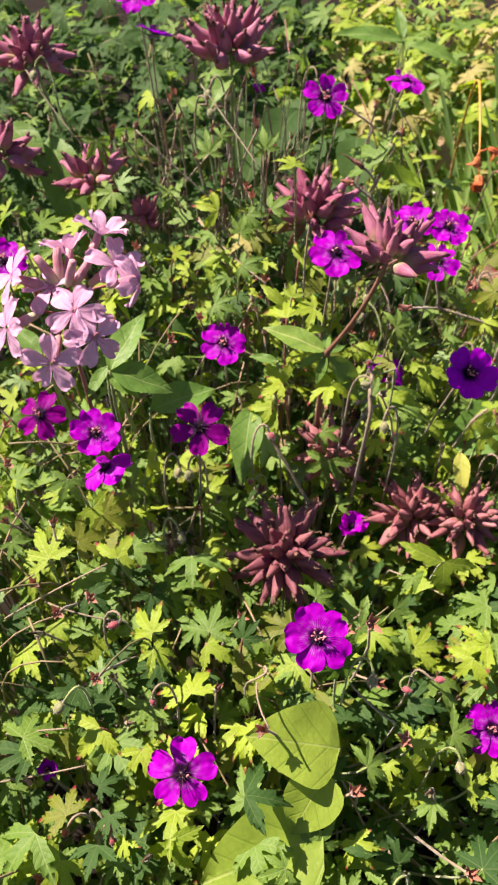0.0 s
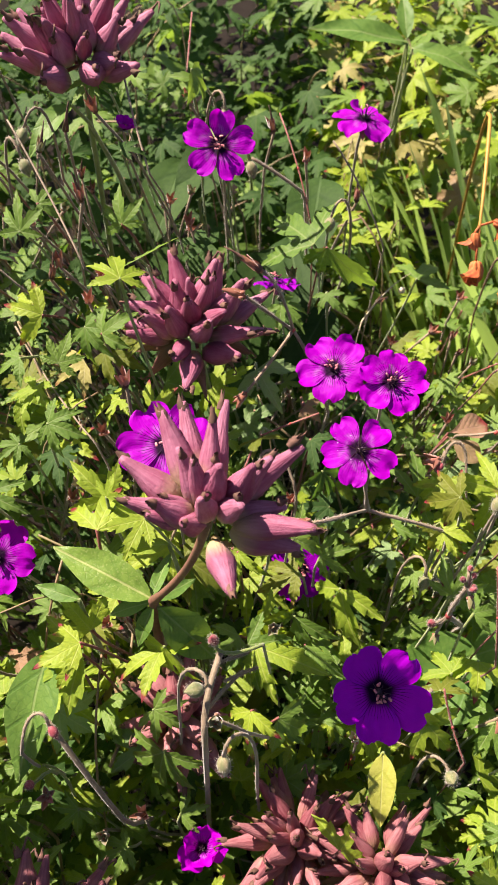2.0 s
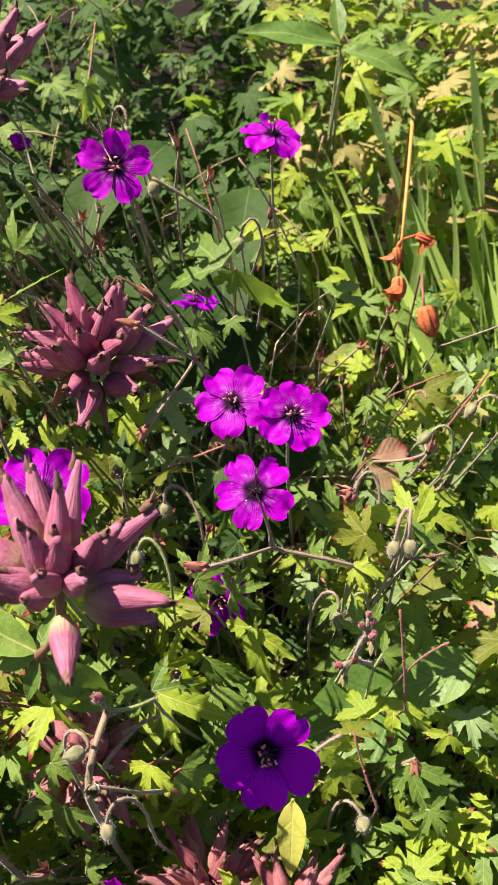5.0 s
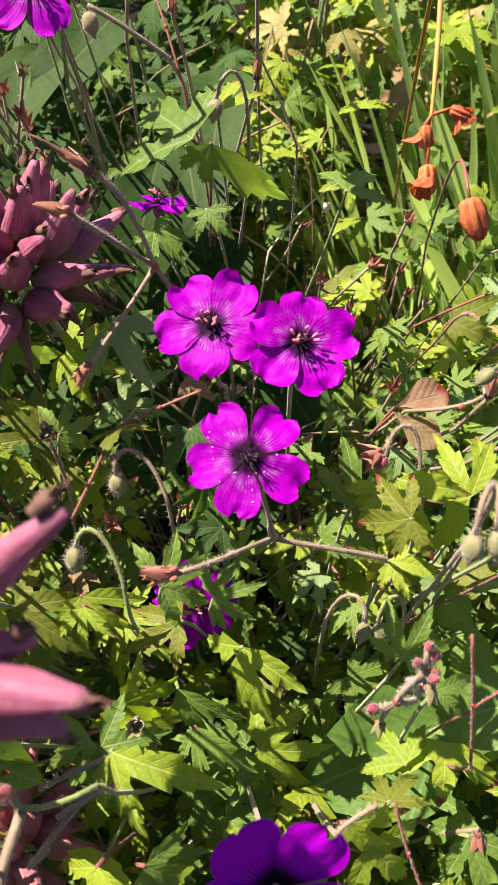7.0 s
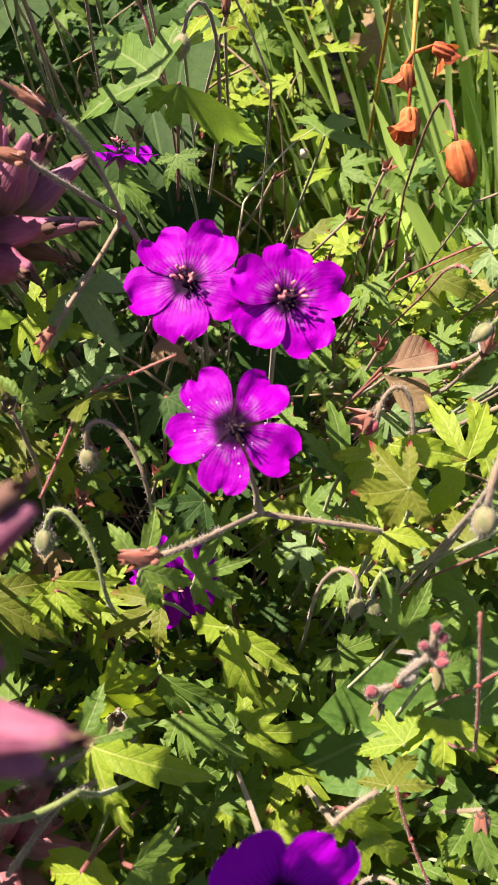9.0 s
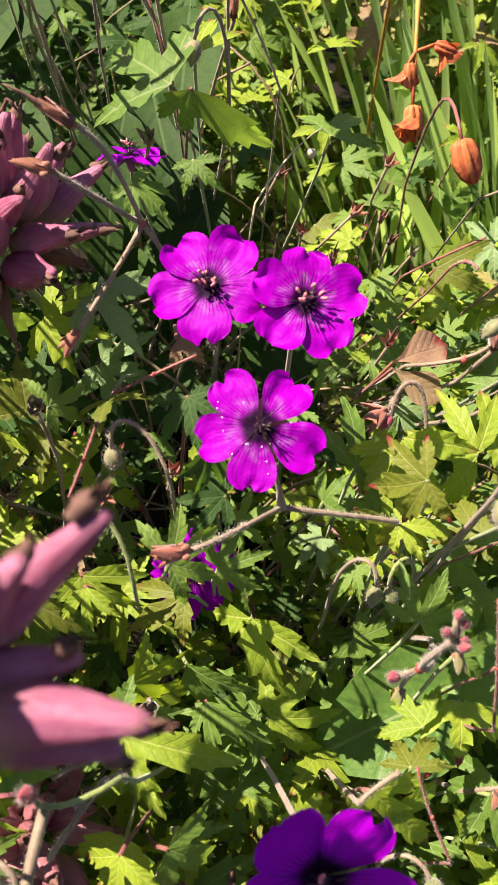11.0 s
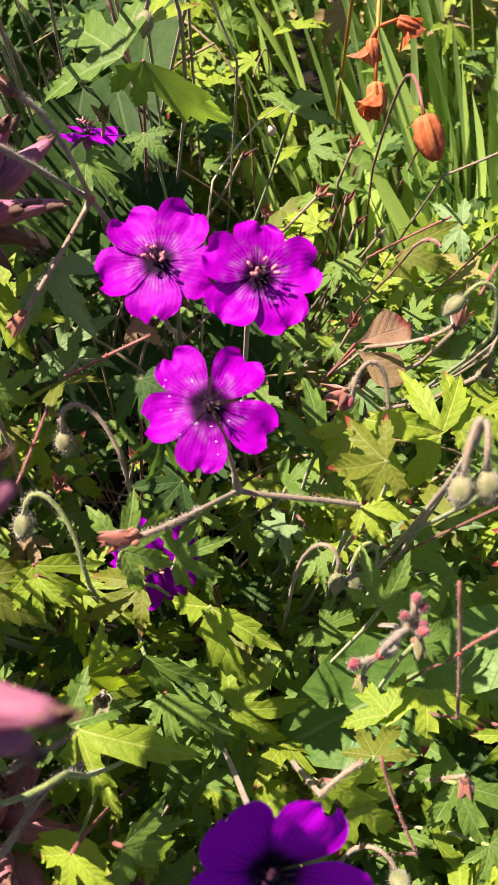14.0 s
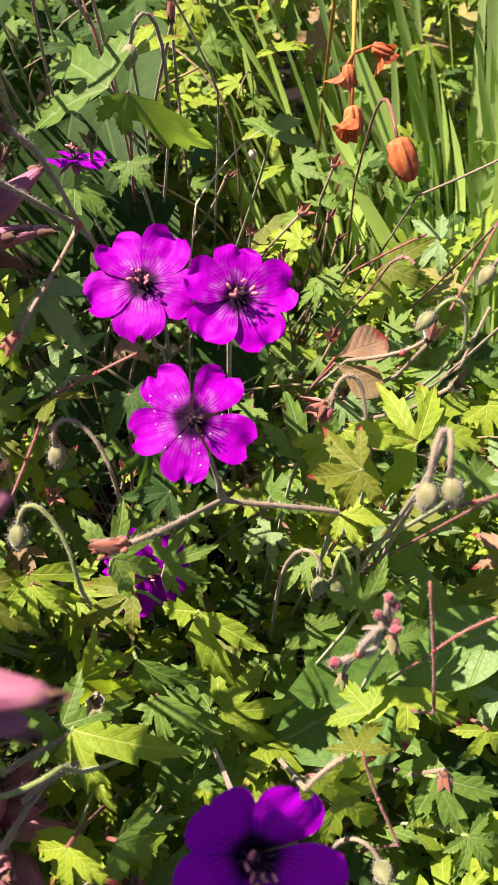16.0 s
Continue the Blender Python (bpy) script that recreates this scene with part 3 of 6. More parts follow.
blossom((-0.160, 0.500, 0.690), (0.2, -0.4, 0.9), 80, "open", 1.0, seed=16)
blossom((0.122, 0.532, 0.562), (0.25, -0.55, 0.8), 100, "deep", 0.98, open_by=0, seed=17, label="deep purple geranium flower half hidden under leaves")
blossom((0.096, 0.691, 0.632), (0.05, 0.42, 0.89), 30, "deep", 0.85, open_by=-8, seed=18, label="purple geranium flower seen edge on in the hollow")
blossom((0.085, 0.396, 0.529), (0.1, -0.3, 0.95), 10, "open", 0.9, open_by=55, anthers=0, seed=19, label="magenta geranium flower half closed")
blossom((-0.066, 0.700, 0.770), (0.3, 0.3, 0.9), 10, "deep", 0.9, open_by=10, seed=20, label="deep purple geranium flower behind the seed head")
blossom((-0.103, 0.207, 0.545), (0.2, -0.3, 0.9), 10, "deep", 0.6, open_by=60, seed=21, label="dark purple geranium flower half closed in the shade")
blossom((0.016, 0.672, 0.735), (0.3, 0.0, 0.9), 0, "open", 0.45, open_by=50, seed=22, label="small magenta geranium flower half closed under the seed head")
blossom((-0.0785, 0.7108, 0.7945), (0.1, -0.4, 0.9), 40, "open", 1.0, open_by=0, seed=23, label="magenta geranium flower far back above dark leaves")

# ---- soapwort seed heads ----
def pod_shape(seed):
    r = random.Random(seed)
    f = r.uniform(0.88, 1.14)
    rows = [(0, 0.0011), (0.0012, 0.0024), (0.004, 0.0036 * f), (0.0075, 0.0043 * f), (0.0105, 0.0041 * f), (0.0135, 0.0034 * f), (0.0165, 0.0027), (0.0195, 0.0020), (0.022, 0.0015), (0.0236, 0.0009)]
    return turned(rows, 14, r.uniform(-0.14, 0.14), r.uniform(0, 0.2), seed)


def frill_shape(seed):
    """The shrivelled teeth at a pod's mouth: one crumpled ring with ragged points."""
    r = random.Random(seed)
    n = 9
    pts, faces, uvs = [], [], []
    for z, rad in ((0.0214, 0.00150), (0.0225, 0.00145), (0.0235, 0.0012), (0.0250, 0.0007)):
        for k in range(n):
            a = 2 * math.pi * k / n
            q = rad * r.uniform(0.55, 1.25)
            pts.append((q * math.cos(a), q * math.sin(a), z + (r.uniform(-0.002, 0.0016) if z > 0.0245 else 0)))
            uvs.append((z, k / n))
    for j in range(3):
        for k in range(n):
            a, b = j * n + k, j * n + (k + 1) % n
            faces.append((a, b, b + n, a + n))
    return pts, faces, uvs


PODS = [mesh("pod", pod_shape(s), POD) for s in range(6)]
DUSKY = [mesh("pod", pod_shape(s), POD_DUSK) for s in range(6)]
SHRUNK = [mesh("pod", pod_shape(s + 20), POD_DRY) for s in range(4)]
RUSTY = [mesh("pod", pod_shape(s), POD_RUST) for s in range(6)]
FRILLS = [mesh("withered_tip", frill_shape(s), FRILL) for s in range(4)]
THREADS = [mesh("withered_petal", tube(bez((0.0012, 0, 0.0225), (0.004, 0.001 * s, 0.026), (0.003, -0.003, 0.0285 - 0.002 * s), (0.006, -0.001 * s, 0.024), 6), [0.0006, 0.0007, 0.0004, 0.0006, 0.0003, 0.0005, 0.0001], 4), FRILL) for s in (-1, 0, 1)]


def seed_head(at, axis, count, spread=95, size=1.0, long=1.0, wide=0.011, seed=0, gaps=0.0, lean=0.05, label="dense head of rose-brown papery soapwort seed pods", pods=PODS, upright=False, withered=0, girth=(1.0, 1.28)):
    r = random.Random(seed + 300)
    m = facing(at, axis, r.uniform(0, 360), size)
    ob = thing("soapwort_seed_head", m, label, "seed head", "soapwort seed heads")
    for k in range(count):
        f = ((k + 0.5) / count) ** 0.62
        tilt = radians(spread * f + r.uniform(-9, 9))
        turn = k * 2.39996 + r.uniform(-0.25, 0.25)
        rise = Vector((math.sin(tilt) * math.cos(turn), math.sin(tilt) * math.sin(turn), math.cos(tilt)))
        base = Vector((math.cos(turn) * wide * f, math.sin(turn) * wide * f, -0.010 * f + 0.004 * (1 - f) + r.uniform(-0.003, 0.003)))
        k_long = long * r.uniform(0.74, 1.08)
        fat = r.uniform(*girth)
        pm = Matrix.Translation(base) @ rise.to_track_quat("Z", "Y").to_matrix().to_4x4() @ Matrix.Rotation(r.uniform(0, 6.28), 4, "Z") @ Matrix.Diagonal((fat, fat, k_long, 1))
        pod = part("pod", r.choice(pods), parent=ob, m=pm)
        part("withered_tip", r.choice(FRILLS), parent=pod)
        if r.random() < 0.4:
            part("withered_petal", r.choice(THREADS), parent=pod, label="dry curled brown petal")
    for k in range(withered):
        turn, tilt = 2.4 * k + r.uniform(-0.5, 0.5), radians(r.uniform(98, 140))
        rise = Vector((math.sin(tilt) * math.cos(turn), math.sin(tilt) * math.sin(turn), math.cos(tilt)))
        pm = Matrix.Translation((math.cos(turn) * wide * 0.7, math.sin(turn) * wide * 0.7, -0.011)) @ rise.to_track_quat("Z", "Y").to_matrix().to_4x4() @ Matrix.Rotation(r.uniform(0, 6.28), 4, "Z") @ Matrix.Diagonal((0.95, r.uniform(0.3, 0.55), r.uniform(0.7, 1.05), 1))
        pod = part("pod", r.choice(SHRUNK), parent=ob, m=pm, label="shrivelled brown pod")
        part("withered_petal", r.choice(THREADS), parent=pod, label="dry curled brown petal")
    inv = m.inverted()
    foot = Vector(at) - Vector(axis).normalized() * 0.004
    line = to_ground(foot, -Vector(axis).normalized() * 0.05 + Vector((0, 0, -0.03)), r, lean)
    if upright:
        line = bez(foot, foot + Vector((0, 0, -0.06)), (foot.x + 0.01, foot.y + 0.02, 0.3), (foot.x + 0.01, foot.y + 0.03, -0.01), 9)
    part("stem", moved(tube(line, [0.0016] * 4 + [0.0022] * 6, 8), inv), STEM_GREEN, ob, "stout upright stem")
    short = [inv @ (Vector(at) + (inv.inverted().to_3x3() @ Vector((math.cos(a) * wide * 0.8, math.sin(a) * wide * 0.8, -0.007)))) for a in (0.3, 1.6, 2.8, 4.0, 5.2)]
    for q in short:
        part("stemlet", tube([(0, 0, -0.008), q * 0.5 + Vector((0, 0, -0.004)), q], 0.0009, 5), STEM_RED, ob)
    CLEAR.append((Vector(at) + Vector((0, 0, 0.01)), 0.036 * size))
    return ob


seed_head((-0.005, 0.685, 0.770), (0.0, -0.12, 0.99), 30, 66, 1.1, 1.12, 0.014, seed=1, upright=True)
seed_head((0.062, 0.589, 0.682), (0.10, -0.10, 0.98), 26, 72, 1.08, 1.22, 0.013, seed=2, withered=9)


def open_head():
    """The loose head that stands highest: each pod runs from the middle out to its tip."""
    at = Vector((0.0905, 0.422, 0.744))
    ob = thing("soapwort_seed_head", at, "open head of long rose-pink soapwort seed pods on a leafy stem", "seed head", "soapwort seed heads")
    r = random.Random(8)

    def pod_to(x, y, z, fat=1.0, start=0.25):
        tip = Vector((x, y, z)) - at
        base = tip * start + Vector((0, 0, -0.003))
        way = tip - base
        q = way.to_track_quat("Z", "Y").to_matrix().to_4x4() @ Matrix.Rotation(r.uniform(0, 6.28), 4, "Z")
        s = way.length / 0.0245
        pod = part("pod", r.choice(PODS), parent=ob, m=Matrix.Translation(base) @ q @ Matrix.Diagonal((fat * 1.04, fat * 1.04, s, 1)))
        part("withered_tip", r.choice(FRILLS), parent=pod)

    pod_to(0.1235, 0.4150, 0.7508, 1.1)
    pod_to(0.1190, 0.4140, 0.7400, 1.0)
    pod_to(0.1160, 0.4390, 0.7630, 1.05, 0.1)
    pod_to(0.1090, 0.4320, 0.7630, 1.0)
    pod_to(0.1015, 0.3900, 0.7530, 1.0, 0.3)
    pod_to(0.0800, 0.4485, 0.7660, 1.05)
    pod_to(0.0920, 0.4525, 0.7645, 0.8, 0.1)
    pod_to(0.0745, 0.4420, 0.7680, 1.1)
    pod_to(0.0905, 0.4400, 0.7700, 0.9)
    pod_to(0.0640, 0.4310, 0.7590, 1.05)
    pod_to(0.0660, 0.4180, 0.7540, 0.95)
    pod_to(0.0835, 0.4250, 0.7690, 0.8)
    pod_to(0.0875, 0.4220, 0.7700, 0.85)
    pod_to(0.0925, 0.4110, 0.7680, 0.9)
    pod_to(0.0760, 0.4130, 0.7600, 0.95)
    pod_to(0.1130, 0.4250, 0.7510, 1.0)
    pod_to(0.0783, 0.4172, 0.758, 0.9, 0.4)
    pod_to(0.0852, 0.4115, 0.754, 0.95, 0.4)
    pod_to(0.1009, 0.4162, 0.762, 0.95, 0.4)
    pod_to(0.0937, 0.4229, 0.77, 0.9, 0.4)
    pod_to(0.0734, 0.4153, 0.752, 0.85, 0.4)
    pod_to(0.1058, 0.4269, 0.764, 0.9, 0.4)
    line = bez(at + Vector((0, 0, -0.001)), at + Vector((-0.004, 0.006, -0.03)), (0.076, 0.440, 0.68), (0.063, 0.449, 0.652), 8) + to_ground((0.063, 0.449, 0.652), (-0.004, 0.004, -0.05), r, 0.04)[1:]
    part("stem", moved(tube(line, [0.0015] * 8 + [0.0022] * (len(line) - 8), 8), Matrix.Translation(-at)), STEM_BROWN, ob, "stout reddish-brown stem")
    CLEAR.append((at, 0.036))


open_head()
seed_head((0.128, 0.398, 0.545), (-0.1, -0.35, 0.92), 34, 98, 1.0, 1.05, girth=(0.8, 1.05), withered=4, seed=4, pods=RUSTY, label="dense head of rust-brown papery soapwort seed pods")
seed_head((0.166, 0.386, 0.555), (0.15, -0.4, 0.9), 28, 98, 0.95, 1.05, girth=(0.8, 1.05), withered=4, seed=5, pods=RUSTY, label="dense head of rust-brown papery soapwort seed pods")
seed_head((0.034, 0.330, 0.588), (0.02, -0.45, 0.89), 40, 105, 1.12, 1.0, 0.013, girth=(0.8, 1.05), withered=4, seed=6, label="large dusky purple head of soapwort seed pods", pods=DUSKY)
seed_head((0.070, 0.440, 0.570), (0.0, -0.3, 0.95), 22, 95, 0.95, 1.0, seed=7, pods=RUSTY, label="shaded brownish head of soapwort seed pods low among leaves")
seed_head((-0.113, 0.610, 0.700), (0.0, -0.2, 0.97), 16, 80, 0.95, 1.0, seed=8)
seed_head((-0.180, 0.618, 0.715), (0.2, -0.2, 0.95), 20, 95, 1.0, 1.0, seed=9)
seed_head((-0.160, 0.680, 0.765), (0.15, -0.25, 0.95), 26, 95, 1.05, 1.0, seed=10)
seed_head((-0.073, 0.600, 0.668), (0.0, -0.2, 0.97), 9, 60, 0.8, 1.0, 0.006, seed=11, label="small sparse group of red-tinged soapwort pods")


def soapwort_leaf(base, tip, width, material=None, normal=(-0.1, -0.35, 0.9), droop=0.15, label="smooth lance-shaped green soapwort leaf", category="leaf", fold=0.3, belly=0.42):
    base, tip = Vector(base), Vector(tip)
    size = (tip - base).length
    m = along(base, tip - base + Vector((0, 0, droop * size * 0.6)), normal, size)
    ob = thing("soapwort_leaf", m, label, category, "soapwort leaves")
    seed = int(abs(base.x * 7919 + base.y * 104729) * 10)
    r = random.Random(seed)
    part("blade", blade(width, 12, fold, droop, belly, seed=seed % 17), material or SMOOTH, ob)
    line = to_ground(base, -(tip - base) * 0.15 + Vector((0, 0, -0.02)), r, 0.05)
    part("stem", moved(tube(line, [0.0009, 0.001] + [0.0015] * 8, 6), m.inverted()), STEM_GREEN, ob)
    CLEAR.append((base.lerp(tip, 0.55), 0.4 * size * max(width * 2, 0.35)))
    return ob


# the leafy shoot under the open head
soapwort_leaf((0.062, 0.450, 0.652), (0.020, 0.462, 0.663), 0.18, SPECKLED, label="broad pale-spotted soapwort leaf catching the sun")
soapwort_leaf((0.065, 0.448, 0.649), (0.089, 0.440, 0.618), 0.21, droop=0.3)
soapwort_leaf((0.063, 0.449, 0.651), (0.078, 0.466, 0.645), 0.15)
soapwort_leaf((0.062, 0.449, 0.651), (0.043, 0.448, 0.639), 0.15)
soapwort_leaf((0.063, 0.448, 0.650), (0.056, 0.438, 0.632), 0.16)
soapwort_leaf((0.062, 0.451, 0.652), (0.066, 0.474, 0.651), 0.13)
soapwort_leaf((0.064, 0.480, 0.648), (0.044, 0.471, 0.652), 0.17, BROAD, label="small pale green soapwort leaf below the pods")
soapwort_leaf((0.030, 0.454, 0.640), (0.010, 0.458, 0.641), 0.17)
soapwort_leaf((0.012, 0.449, 0.604), (0.004, 0.402, 0.572), 0.20, label="broad oval soapwort leaf with a pale midrib")
soapwort_leaf((0.163, 0.428, 0.577), (0.163, 0.402, 0.560), 0.20, YELLOWING, label="yellowing soapwort leaf by the seed heads")
soapwort_leaf((-0.004, 0.655, 0.755), (-0.019, 0.629, 0.745), 0.2, droop=0.4, label="pale folded soapwort leaf under the seed head")
soapwort_leaf((0.183, 0.988, 0.661), (0.104, 0.979, 0.675), 0.15, droop=0.2)
soapwort_leaf((0.183, 0.998, 0.661), (0.177, 1.030, 0.685), 0.17)
soapwort_leaf((0.187, 0.981, 0.660), (0.240, 0.960, 0.650), 0.16, droop=0.35)
soapwort_leaf((-0.077, 0.407, 0.671), (-0.058, 0.446, 0.688), 0.20, label="upright soapwort leaf beside the pink blossom")
soapwort_leaf((-0.077, 0.407, 0.671), (-0.038, 0.405, 0.655), 0.24, label="broad soapwort leaf beside the pink blossom")
soapwort_leaf((-0.079, 0.411, 0.671), (-0.091, 0.395, 0.660), 0.2)
soapwort_leaf((-0.079, 0.408, 0.668), (-0.059, 0.396, 0.658), 0.2)
soapwort_leaf((-0.123, 0.425, 0.670), (-0.143, 0.440, 0.680), 0.22)
soapwort_leaf((0.2226, 0.4930, 0.5511), (0.1630, 0.4667, 0.5378), 0.34, label="large smooth green leaf half in the shade", droop=0.12, normal=(-0.3, -0.5, 0.8))
soapwort_leaf((0.245, 0.490, 0.590), (0.205, 0.480, 0.572), 0.3, label="large smooth green leaf deep in the shade")
soapwort_leaf((-0.054, 0.404, 0.640), (-0.012, 0.428, 0.638), 0.25)
soapwort_leaf((-0.148, 0.650, 0.710), (-0.128, 0.590, 0.650), 0.2, droop=0.4)
soapwort_leaf((-0.180, 0.650, 0.720), (-0.150, 0.620, 0.700), 0.25)
soapwort_leaf((0.090, 0.745, 0.620), (0.075, 0.690, 0.565), 0.28, SMOOTH_SHADED, droop=0.3, label="smooth oval leaf in a hollow, darkened with painted shade")
soapwort_leaf((0.050, 0.720, 0.640), (0.040, 0.670, 0.600), 0.28, SMOOTH_SHADED, droop=0.3, label="smooth oval leaf in a hollow, darkened with painted shade")

# smooth leaves in the hollow behind the flowers, shade painted into their green
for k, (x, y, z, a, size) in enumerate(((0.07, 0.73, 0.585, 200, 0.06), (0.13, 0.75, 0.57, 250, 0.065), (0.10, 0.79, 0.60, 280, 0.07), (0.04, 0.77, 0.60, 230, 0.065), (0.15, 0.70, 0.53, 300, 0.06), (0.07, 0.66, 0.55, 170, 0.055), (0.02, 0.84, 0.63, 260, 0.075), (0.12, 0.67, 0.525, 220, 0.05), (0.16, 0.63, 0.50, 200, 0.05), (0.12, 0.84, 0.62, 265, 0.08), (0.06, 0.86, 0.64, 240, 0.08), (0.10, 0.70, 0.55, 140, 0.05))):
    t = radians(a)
    soapwort_leaf((x, y, z), (x + size * math.cos(t), y + size * math.sin(t), z - 0.018), 0.26 + 0.02 * (k % 3), SMOOTH_SHADED, droop=0.2, label="smooth oval leaf in a hollow, darkened with painted shade")

# broad leaves low in front
for base, tip, w in (((0.060, 0.208, 0.572), (0.010, 0.206, 0.588), 0.42), ((0.052, 0.196, 0.570), (0.034, 0.170, 0.550), 0.44), ((0.050, 0.172, 0.550), (-0.015, 0.152, 0.522), 0.36)):
    ob = soapwort_leaf(base, tip, w, BROAD, (0.15, -0.35, 0.9), 0.12, "broad rounded light green leaf with the shadows of stalks on it", fold=0.3, belly=0.36)


# ---- the pink soapwort blossom ----
PINKS = [mesh("petal", petal(0.0160, 0.0104, c, w, s, 0.07, 0.7, 0.2), PETAL_PINK) for c, w, s in ((0.02, 0.06, 31), (-0.14, 0.1, 32), (-0.28, 0.05, 33))]
TUBES = [mesh("calyx", turned([(0, 0.0009), (0.002, 0.0022), (0.008, 0.0028), (0.015, 0.0024), (0.019, 0.0022), (0.0195, 0.001)], 10, b, seed=s), CALYX_ROSY) for b, s in ((0.1, 41), (-0.12, 42))]


def soapwort_blossom():
    at = Vector((-0.0926, 0.3922, 0.7366))
    m = facing(at, (0, -0.3, 0.95))
    ob = thing("soapwort_blossom", m, "cluster of pale pink soapwort flowers with rosy calyces", "flower")
    inv = m.inverted()
    r = random.Random(5)

    def floret(x, y, z, normal, spin, fold=0):
        p = Vector((x, y, z))
        n = Vector(normal).normalized()
        back = p - n * 0.016
        foot = at + (back - at) * 0.4
        q = (p - foot).normalized()
        cup = part("calyx", r.choice(TUBES), parent=ob, m=inv @ Matrix.Translation(p - q * 0.0195) @ q.to_track_quat("Z", "Y").to_matrix().to_4x4(), label="rosy calyx tube")
        face = inv @ facing(p, n, spin)
        for k in range(5):
            part("petal", r.choice(PINKS), parent=ob, m=face @ Matrix.Rotation(radians(72 * k), 4, "Z") @ Matrix.Translation((0, 0.001, 0)) @ Matrix.Rotation(radians(fold + r.uniform(-14, 10)), 4, "X"))
        part("stalklet", moved(tube([at - Vector((0, 0, 0.012)), foot.lerp(p - q * 0.0195, 0.5), p - q * 0.018], 0.0009, 5), inv), STEM_RED, ob)

    floret(-0.0993, 0.3933, 0.7433, (-0.2, -0.3, 0.9), 10, 10)
    floret(-0.0838, 0.3724, 0.7422, (0.05, -0.7, 0.7), 50, 0)
    floret(-0.0729, 0.3639, 0.7309, (0.4, -0.7, 0.5), 20, 0)
    floret(-0.0963, 0.3539, 0.7210, (-0.1, -0.85, 0.35), 0, 0)
    floret(-0.0499, 0.3932, 0.7487, (1, -0.15, 0.1), 40, -12)
    floret(-0.0732, 0.4211, 0.7596, (0.35, 0.2, 0.9), 30, 40)
    floret(-0.1201, 0.3946, 0.7502, (-0.8, -0.3, 0.5), 25, 5)
    floret(-0.1216, 0.3709, 0.7323, (-0.7, -0.65, 0.4), 60, 0)
    floret(-0.0935, 0.4166, 0.7495, (-0.1, 0.4, 0.9), 5, 50)
    floret(-0.0636, 0.4018, 0.7517, (0.5, -0.3, 0.8), 12, 15)
    for x, y, z in ((-0.2, 0.5, 0.9), (-0.45, 0.3, 0.8), (0.15, 0.6, 0.7), (0.5, 0.25, 0.6), (0.3, 0.0, 0.9)):
        way = Vector((x, y, z)).normalized()
        part("calyx", r.choice(TUBES), parent=ob, m=inv @ Matrix.Translation(at + way * 0.008) @ way.to_track_quat("Z", "Y").to_matrix().to_4x4(), label="rosy closed calyx")
    line = to_ground(at - Vector((0, 0, 0.006)), (-0.002, -0.006, -0.06), r, 0.04)
    part("stem", moved(tube(line, [0.0014] * 5 + [0.002] * 5, 8), inv), STEM_RED, ob, "reddish upright stem")
    CLEAR.append((at, 0.055))


soapwort_blossom()

# ---- geranium buds and spent calyces ----
BUDS = [mesh("bud", turned([(0, 0.0006), (0.0008, 0.0018), (0.0025, 0.0029), (0.0048, 0.0031), (0.0068, 0.0022), (0.0082, 0.001), (0.0095, 0.0003)], 10, seed=s), mt) for s, mt in ((1, BUD), (2, BUD), (3, BUD_RED))]
POINTS = {"red": mesh("sepal", moved(blade(0.19, 6, 0.8, -0.2, 0.4, 0.3), Matrix.Scale(0.0088, 4)), SEPAL_RED), "green": mesh("sepal", moved(blade(0.24, 8, 0.7, -0.4, 0.4, 0.3), Matrix.Scale(0.0068, 4)), SEPAL)}
BEAK = mesh("beak", tube([(0, 0, 0.001), (0, 0, 0.007), (0.0003, 0, 0.012), (0.001, 0, 0.0155)], [0.0016, 0.0008, 0.0004, 0.0002], 6), FRILL)
BEAD = mesh("seed", turned([(0, 0.0003), (0.0006, 0.0008), (0.0013, 0.0006), (0.0019, 0.0002)], 7), SEPAL_RED)


def fur(radius, length, count, seed):
    r = random.Random(seed)
    pts, faces, uvs = [], [], []
    for _ in range(count):
        d = Vector((r.gauss(0, 1), r.gauss(0, 1), r.gauss(0, 1.2))).normalized()
        c = Vector((0, 0, 0.0042)) + Vector((d.x * radius, d.y * radius, d.z * radius * 1.5))
        s = d.orthogonal().normalized() * 0.00004
        n = len(pts)
        pts += [c + s, c - s, c + d.cross(s), c + d * length * r.uniform(0.5, 1)]
        uvs += [(0, 0)] * 4
        faces += [(n, n + 1, n + 3), (n + 1, n + 2, n + 3), (n + 2, n, n + 3)]
    return pts, faces, uvs


FUR = mesh("hairs", fur(0.0029, 0.0024, 220, 3), DOWN)


def stalk_parts(ob, m, line, thick, downy, seed, material):
    inv = m.inverted()
    st = part("stalk", moved(tube(line, [thick] * (len(line) - 1) + [thick * 1.3], 6), inv), material, ob)
    if downy:
        part("hairs", moved(hairs(line[: max(3, len(line) * 2 // 3)], thick, min(0.0016, thick * 2), downy * 2, seed), inv), DOWN, st, "fine pale hairs")["kind"] = "stuff"


